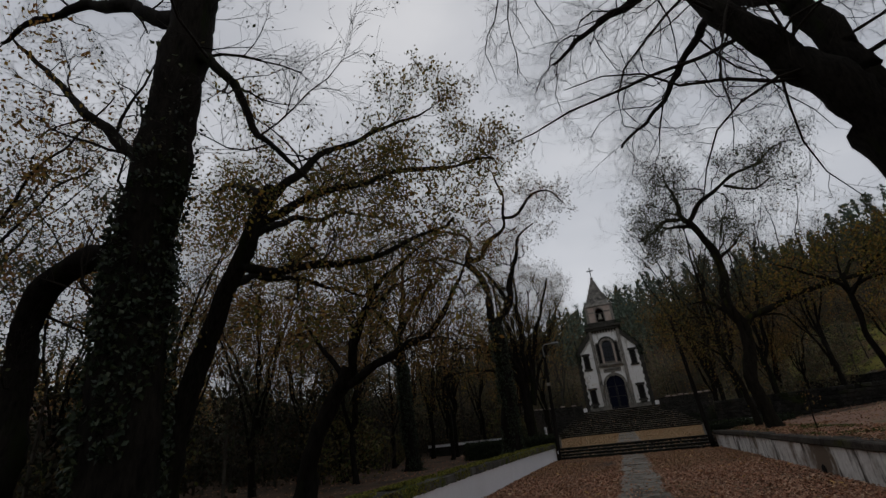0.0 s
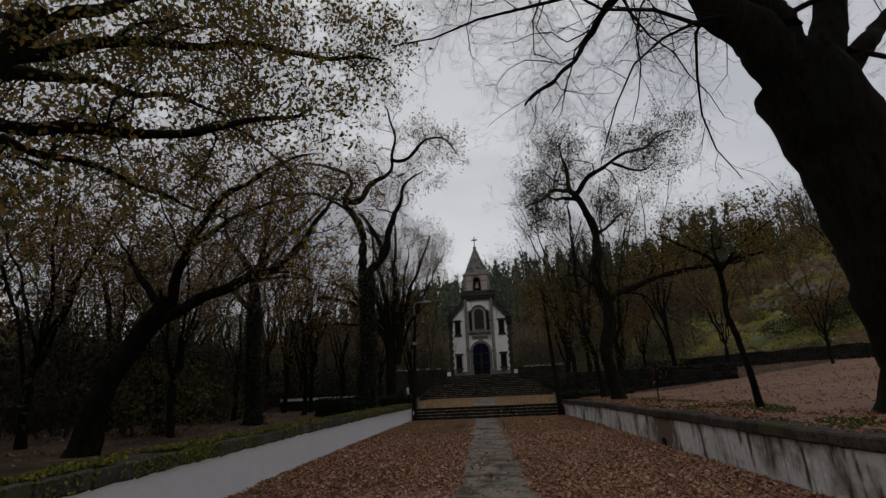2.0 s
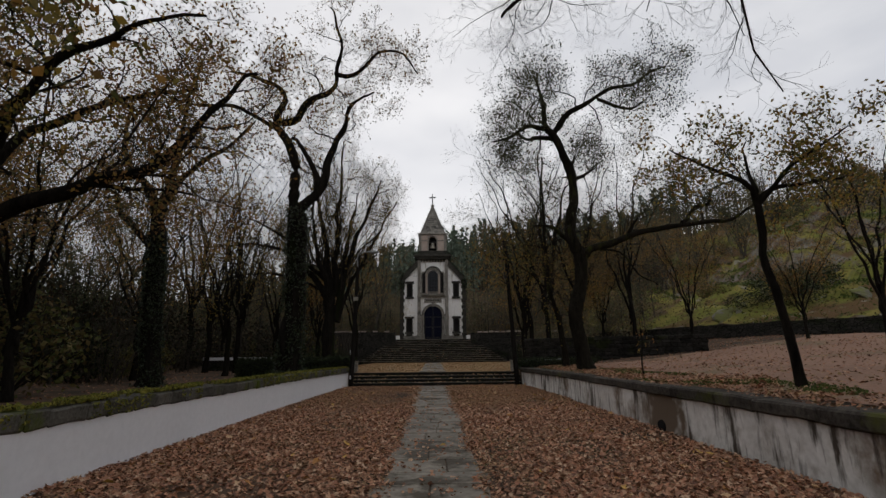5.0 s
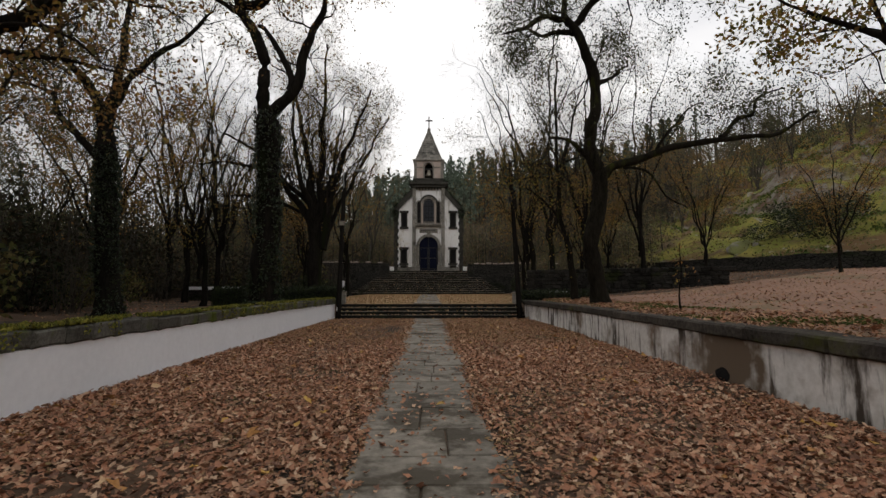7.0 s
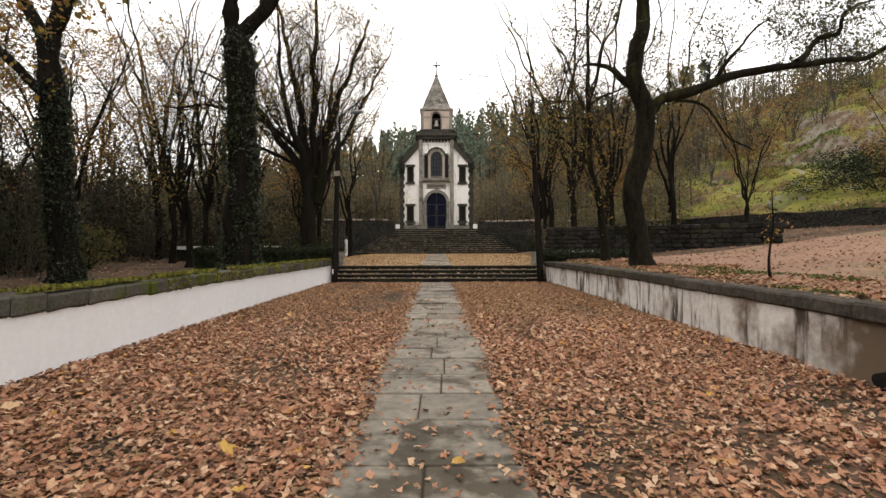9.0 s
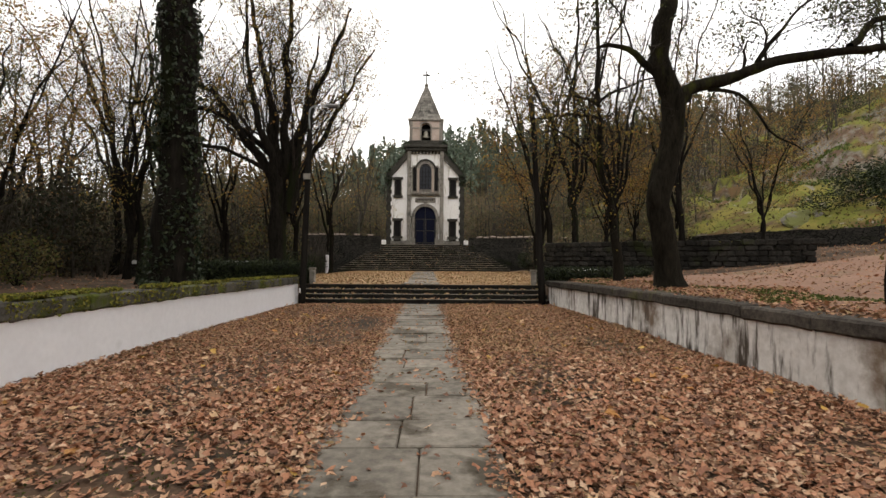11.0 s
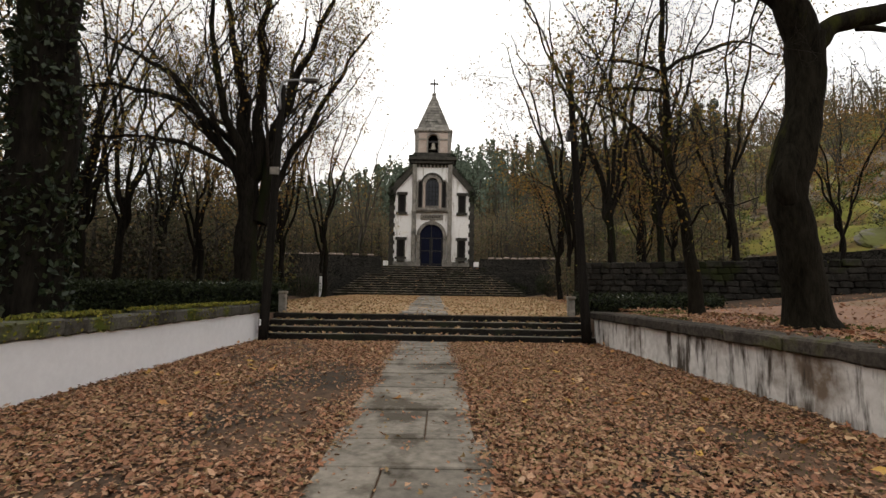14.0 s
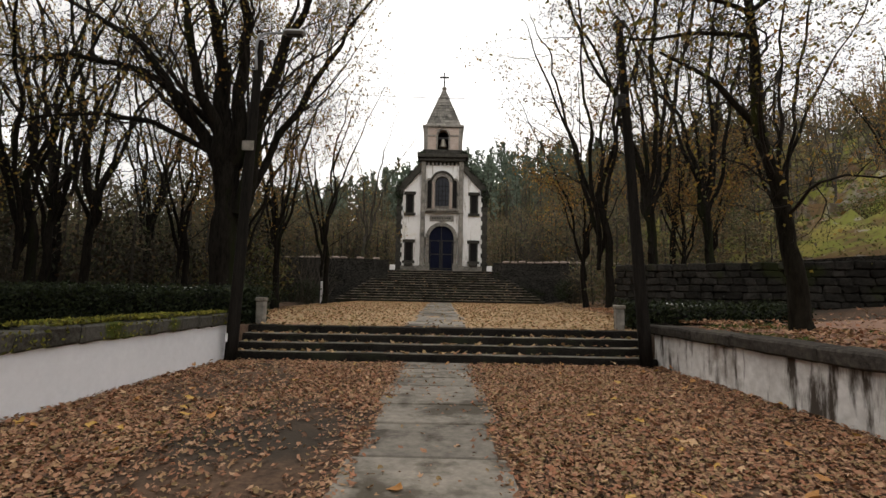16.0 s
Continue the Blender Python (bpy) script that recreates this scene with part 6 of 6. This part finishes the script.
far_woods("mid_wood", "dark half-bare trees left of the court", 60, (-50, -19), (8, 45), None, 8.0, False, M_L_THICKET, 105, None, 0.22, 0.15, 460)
far_woods("thicket", "brown brush behind the chapel wall", 430, (-60, 34), (59.5, 80), None, 6.4, False, M_L_SCRUB, 98, lambda x, y: abs(x + 0.6) > 5.5 or y > 76, 0.24, None, 260)
far_woods("thicket", "tangled brush at the foot of the hill", 40, (8, 19), (44, 56.5), None, 3.4, False, M_L_SCRUB, 99, None, 0.2, None, 260)


def twig_thicket(label, n, x_range, y_range, height, seed, keep):
    """Leafless bushes: fans of thin crooked stems with side twigs, joined."""
    g = np.random.default_rng(seed)
    acc = []
    while n:
        x, y = g.uniform(*x_range), g.uniform(*y_range)
        if not keep(x, y):
            continue
        n -= 1
        z, h = ground_z(x, y), height * g.uniform(0.6, 1.3)
        for k in range(22):
            a, lean = g.uniform(0, 6.283), abs(g.normal(0, 0.38))
            d = np.array([math.cos(a) * lean, math.sin(a) * lean, 1.0])
            p0 = np.array([x + g.normal(0, 0.25), y + g.normal(0, 0.25), z - 0.1])
            ln_ = h * g.uniform(0.5, 1.0)
            p1 = p0 + d * ln_ * 0.5 + g.normal(0, 0.1, 3)
            p2 = p1 + (d + g.normal(0, 0.3, 3)) * ln_ * 0.5
            tube(acc, [p0, p1, p2], [0.022, 0.014, 0.005], 3)
            for j in range(5):
                t = g.uniform(0.1, 1)
                q = p1 + (p2 - p1) * t if j > 1 else p0 + (p1 - p0) * (0.4 + 0.6 * t)
                tube(acc, [q, q + (d * 0.6 + g.normal(0, 0.5, 3)) * ln_ * 0.3], [0.008, 0.003], 3)
    e = empty("thicket", label, "thicket", kind="stuff")
    # twig colour paled to stand in for haze
    fast_mesh("twig_mass", *weld(acc), M_HAZE_TWIG, e, kind="stuff")


twig_thicket("leafless undergrowth beneath the trees, twigs paled for haze", 130, (-46, -9), (22, 56), 4.2, 101, lambda x, y: not (-18 < x and 30 < y < 44.5) and not (x > -14 and y < 33))
twig_thicket("bare brush behind the rubble wall, twigs paled for haze", 110, (-40, 30), (59.5, 76), 5.2, 102, lambda x, y: abs(x + 0.6) > 5.0)
twig_thicket("bare brush along the foot of the hill", 22, (8, 18), (42, 57), 2.4, 103, lambda x, y: x > 9 + 0.5 * (57 - y) or y > 50)
tufts("brush", "rough grass and bracken on the hillside", 52000, (12, 60), (16, 82), lambda x, y: hill(x, y) if hill(x, y) > 2.6 else None, 0.15, M_L_BRUSH, 95, 0.08)
tufts("grass", "bright green grass on the hillside", 16000, (14, 45), (18, 70), lambda x, y: hill(x, y) if hill(x, y) > 2.6 and noise.noise((x * 0.12, y * 0.12, 3)) > 0.1 else None, 0.22, M_GRASS, 96, 0.08)


# ---- boulders on the hill ----
def boulder(at, size, seed, turn):
    bm = bmesh.new()
    bmesh.ops.create_icosphere(bm, subdivisions=3, radius=1.0)
    for v in bm.verts:
        v.co = v.co * (1 + 0.45 * noise.fractal(v.co * 0.9 + Vector((seed * 7.1, 0, 0)), 1.0, 2.0, 4))
        v.co = Vector((v.co.x * size, v.co.y * size * 0.7, v.co.z * size * 0.2))
    ob = part("boulder", bm, M_ROCK)
    ob.location, ob.rotation_euler = at, (radians(14), radians(-24), turn)
    return tagged(ob, "broad lichened rock outcrop on the grassy slope", "rock", "hillside rocks")


for i in range(20):
    for k in range(60):
        x, y = rnd.uniform(20, 48), rnd.uniform(20, 62)
        if 3.6 < hill(x, y) < 17:
            break
    boulder((x, y, hill(x, y) - 0.22), rnd.uniform(0.7, 1.7), i, rnd.uniform(0.3, 1.3))


# ---- posts, lamp, cable, piers, bench ----
def round_part(name, pts, radii, sides, material, parent, label=""):
    acc = []
    tube(acc, pts, radii, sides)
    v, f = weld(acc)
    ob = fast_mesh(name, v, f, material, parent, label)
    k = len(v)
    bm = bmesh.new()
    bm.from_mesh(ob.data)
    bm.verts.ensure_lookup_table()
    for cap in (range(sides), range(k - sides, k)):
        bm.faces.new([bm.verts[i] for i in cap])
    bmesh.ops.recalc_face_normals(bm, faces=bm.faces)
    bm.to_mesh(ob.data)
    bm.free()
    return ob


def line_of(a, b, n, sag=0.0):
    return [Vector(a).lerp(Vector(b), i / (n - 1)) - Vector((0, 0, sag * 4 * (i / (n - 1)) * (1 - i / (n - 1)))) for i in range(n)]


lamp = empty("street_lamp", "dark weathered post with a steel lamp arm beside the steps", "street lamp", (-4.38, 31.2, -0.36))
round_part("post", line_of((0, 0, 0), (0.16, 0.2, 6.9), 12), np.linspace(0.125, 0.085, 12), 12, M_POST, lamp)
round_part("arm", resample([(0.15, 0.09, 6.2), (0.13, 0.08, 6.75), (0.28, 0.06, 6.98), (0.85, 0.03, 7.0)], 12), [0.028] * 12, 8, M_STEEL, lamp, "curved galvanised steel arm")
head = part("lamp_head", roughen(boxes((0.72, 1.2, -0.08, 0.12, 6.95, 7.05), bevel=0.04), 0.01, 3), M_STEEL, lamp, "grey steel lamp head")
part("diffuser", boxes((0.8, 1.14, -0.05, 0.09, 6.92, 6.95), bevel=0.012), M_GLASS, head)
part("number_plate", boxes((-0.02, 0.22, -0.01, 0.015, 4.4, 4.6)), M_GRANITE, lamp, "small pale metal plate")
part("reflector", boxes((-0.05, 0.0, -0.19, -0.17, 0.45, 0.62), bevel=0.008), M_WHITE, lamp, "small white marker")

post = empty("utility_post", "dark weathered wooden post with a small box beside the steps", "post", (4.02, 31.35, -0.36))
round_part("pole", line_of((0, 0, 0), (-0.33, 0.3, 7.5), 12), np.linspace(0.135, 0.08, 12), 12, M_POST, post)
part("junction_box", boxes((-0.45, -0.27, 0.1, 0.3, 5.55, 5.85), bevel=0.02), M_IRON, post, "small dark metal box")
part("cap", boxes((-0.45, -0.21, 0.18, 0.42, 7.45, 7.6), bevel=0.03), M_IRON, post)
cable = round_part("cable", line_of((-4.25, 31.36, 5.5), (3.78, 31.6, 5.5), 20, 0.16), [0.006] * 20, 5, M_IRON, None)
tagged(cable, "thin black cable strung between the two posts", "cable")


def pier(x, y, top, label):
    e = empty("pier", label, "pier", (x, y, 0.3))
    part("shaft", roughen(boxes((-0.1, 0.1, -0.1, 0.1, 0, top - 0.08 - 0.3), bevel=0.02), 0.015, 3), M_GRANITE, e)
    part("cap", roughen(boxes((-0.12, 0.12, -0.12, 0.12, top - 0.38, top - 0.28), bevel=0.02), 0.012, 3), M_SLAB, e)


pier(-4.42, 32.75, 0.93, "low granite pier at the head of the steps")
pier(4.02, 32.85, 0.9, "low granite pier beside the hedge")
bench = empty("stone_bench", "pale stone bench at the foot of the rubble wall", "bench", (6.7, 34.9, 0.6))
part("seat", roughen(boxes((-0.55, 0.55, -0.2, 0.2, 0.26, 0.36), bevel=0.02), 0.01, 3), M_WHITE, bench)
for sx in (-0.38, 0.38):
    part("leg", boxes((sx - 0.09, sx + 0.09, -0.17, 0.17, -0.1, 0.262)), M_GRANITE, bench)
marker = part("stone_post", roughen(boxes((-8.5, -8.28, 52.9, 53.12, 0.3, 1.75), bevel=0.03), 0.015, 3), M_WHITE)
tagged(marker, "slim pale stone post at the edge of the terrace", "post")
for side, x0, step in (("left", c57 - 4.3, -0.62), ("right", c57 + 4.3, 0.62)):
    wall = bpy.data.objects["wall_church_" + side]
    for i in range(16):
        if rnd.random() < 0.75:
            st = part("coping_stone", roughen(boxes((-0.24, 0.24, -0.05, 0.4, 0, 0.13), bevel=0.04), 0.03, 3 + i), M_BELFRY, wall)
            st.location = (x0 + step * i, 57.0 if side == "right" else 57.05, (3.5 if side == "right" else 3.6) + rnd.uniform(-0.05, 0.04))


# ---- rubble of the garden wall, stone by stone ----
def lay_rubble():
    meshes = []
    for i in range(7):
        bm = boxes((-0.5, 0.5, -0.5, 0.5, -0.5, 0.5), bevel=0.14)
        for v in bm.verts:
            v.co += noise.noise_vector(v.co * 1.9 + Vector((i * 5.0, 0, 0))) * 0.16
        bm.normal_update()
        me = bpy.data.meshes.new("rubble_stone")
        bm.to_mesh(me)
        bm.free()
        me.materials.append(M_RUBBLE)
        meshes.append(me)
    a, b = Vector((5.6, 37.2)), Vector((14.2, 31.8))
    d = (b - a).normalized()
    ang = math.atan2(d.y, d.x)
    r = random.Random(5)
    z = 0.42
    while z < 2.05:
        h = r.uniform(0.17, 0.25)
        s = r.uniform(-0.2, 0)
        while s < (b - a).length:
            w = r.uniform(0.22, 0.5)
            p = a + d * (s + w / 2)
            st = new("stone", r.choice(meshes))
            st.parent = wall_garden
            st.location = (p.x - d.y * -0.02, p.y - d.x * 0.02, z + h / 2)
            st.rotation_euler = (r.uniform(-0.08, 0.08), r.uniform(-0.1, 0.1), ang + math.pi * r.randrange(2))
            st.scale = (w * 0.97, 0.2, h * 0.95)
            s += w
        z += h


lay_rubble()
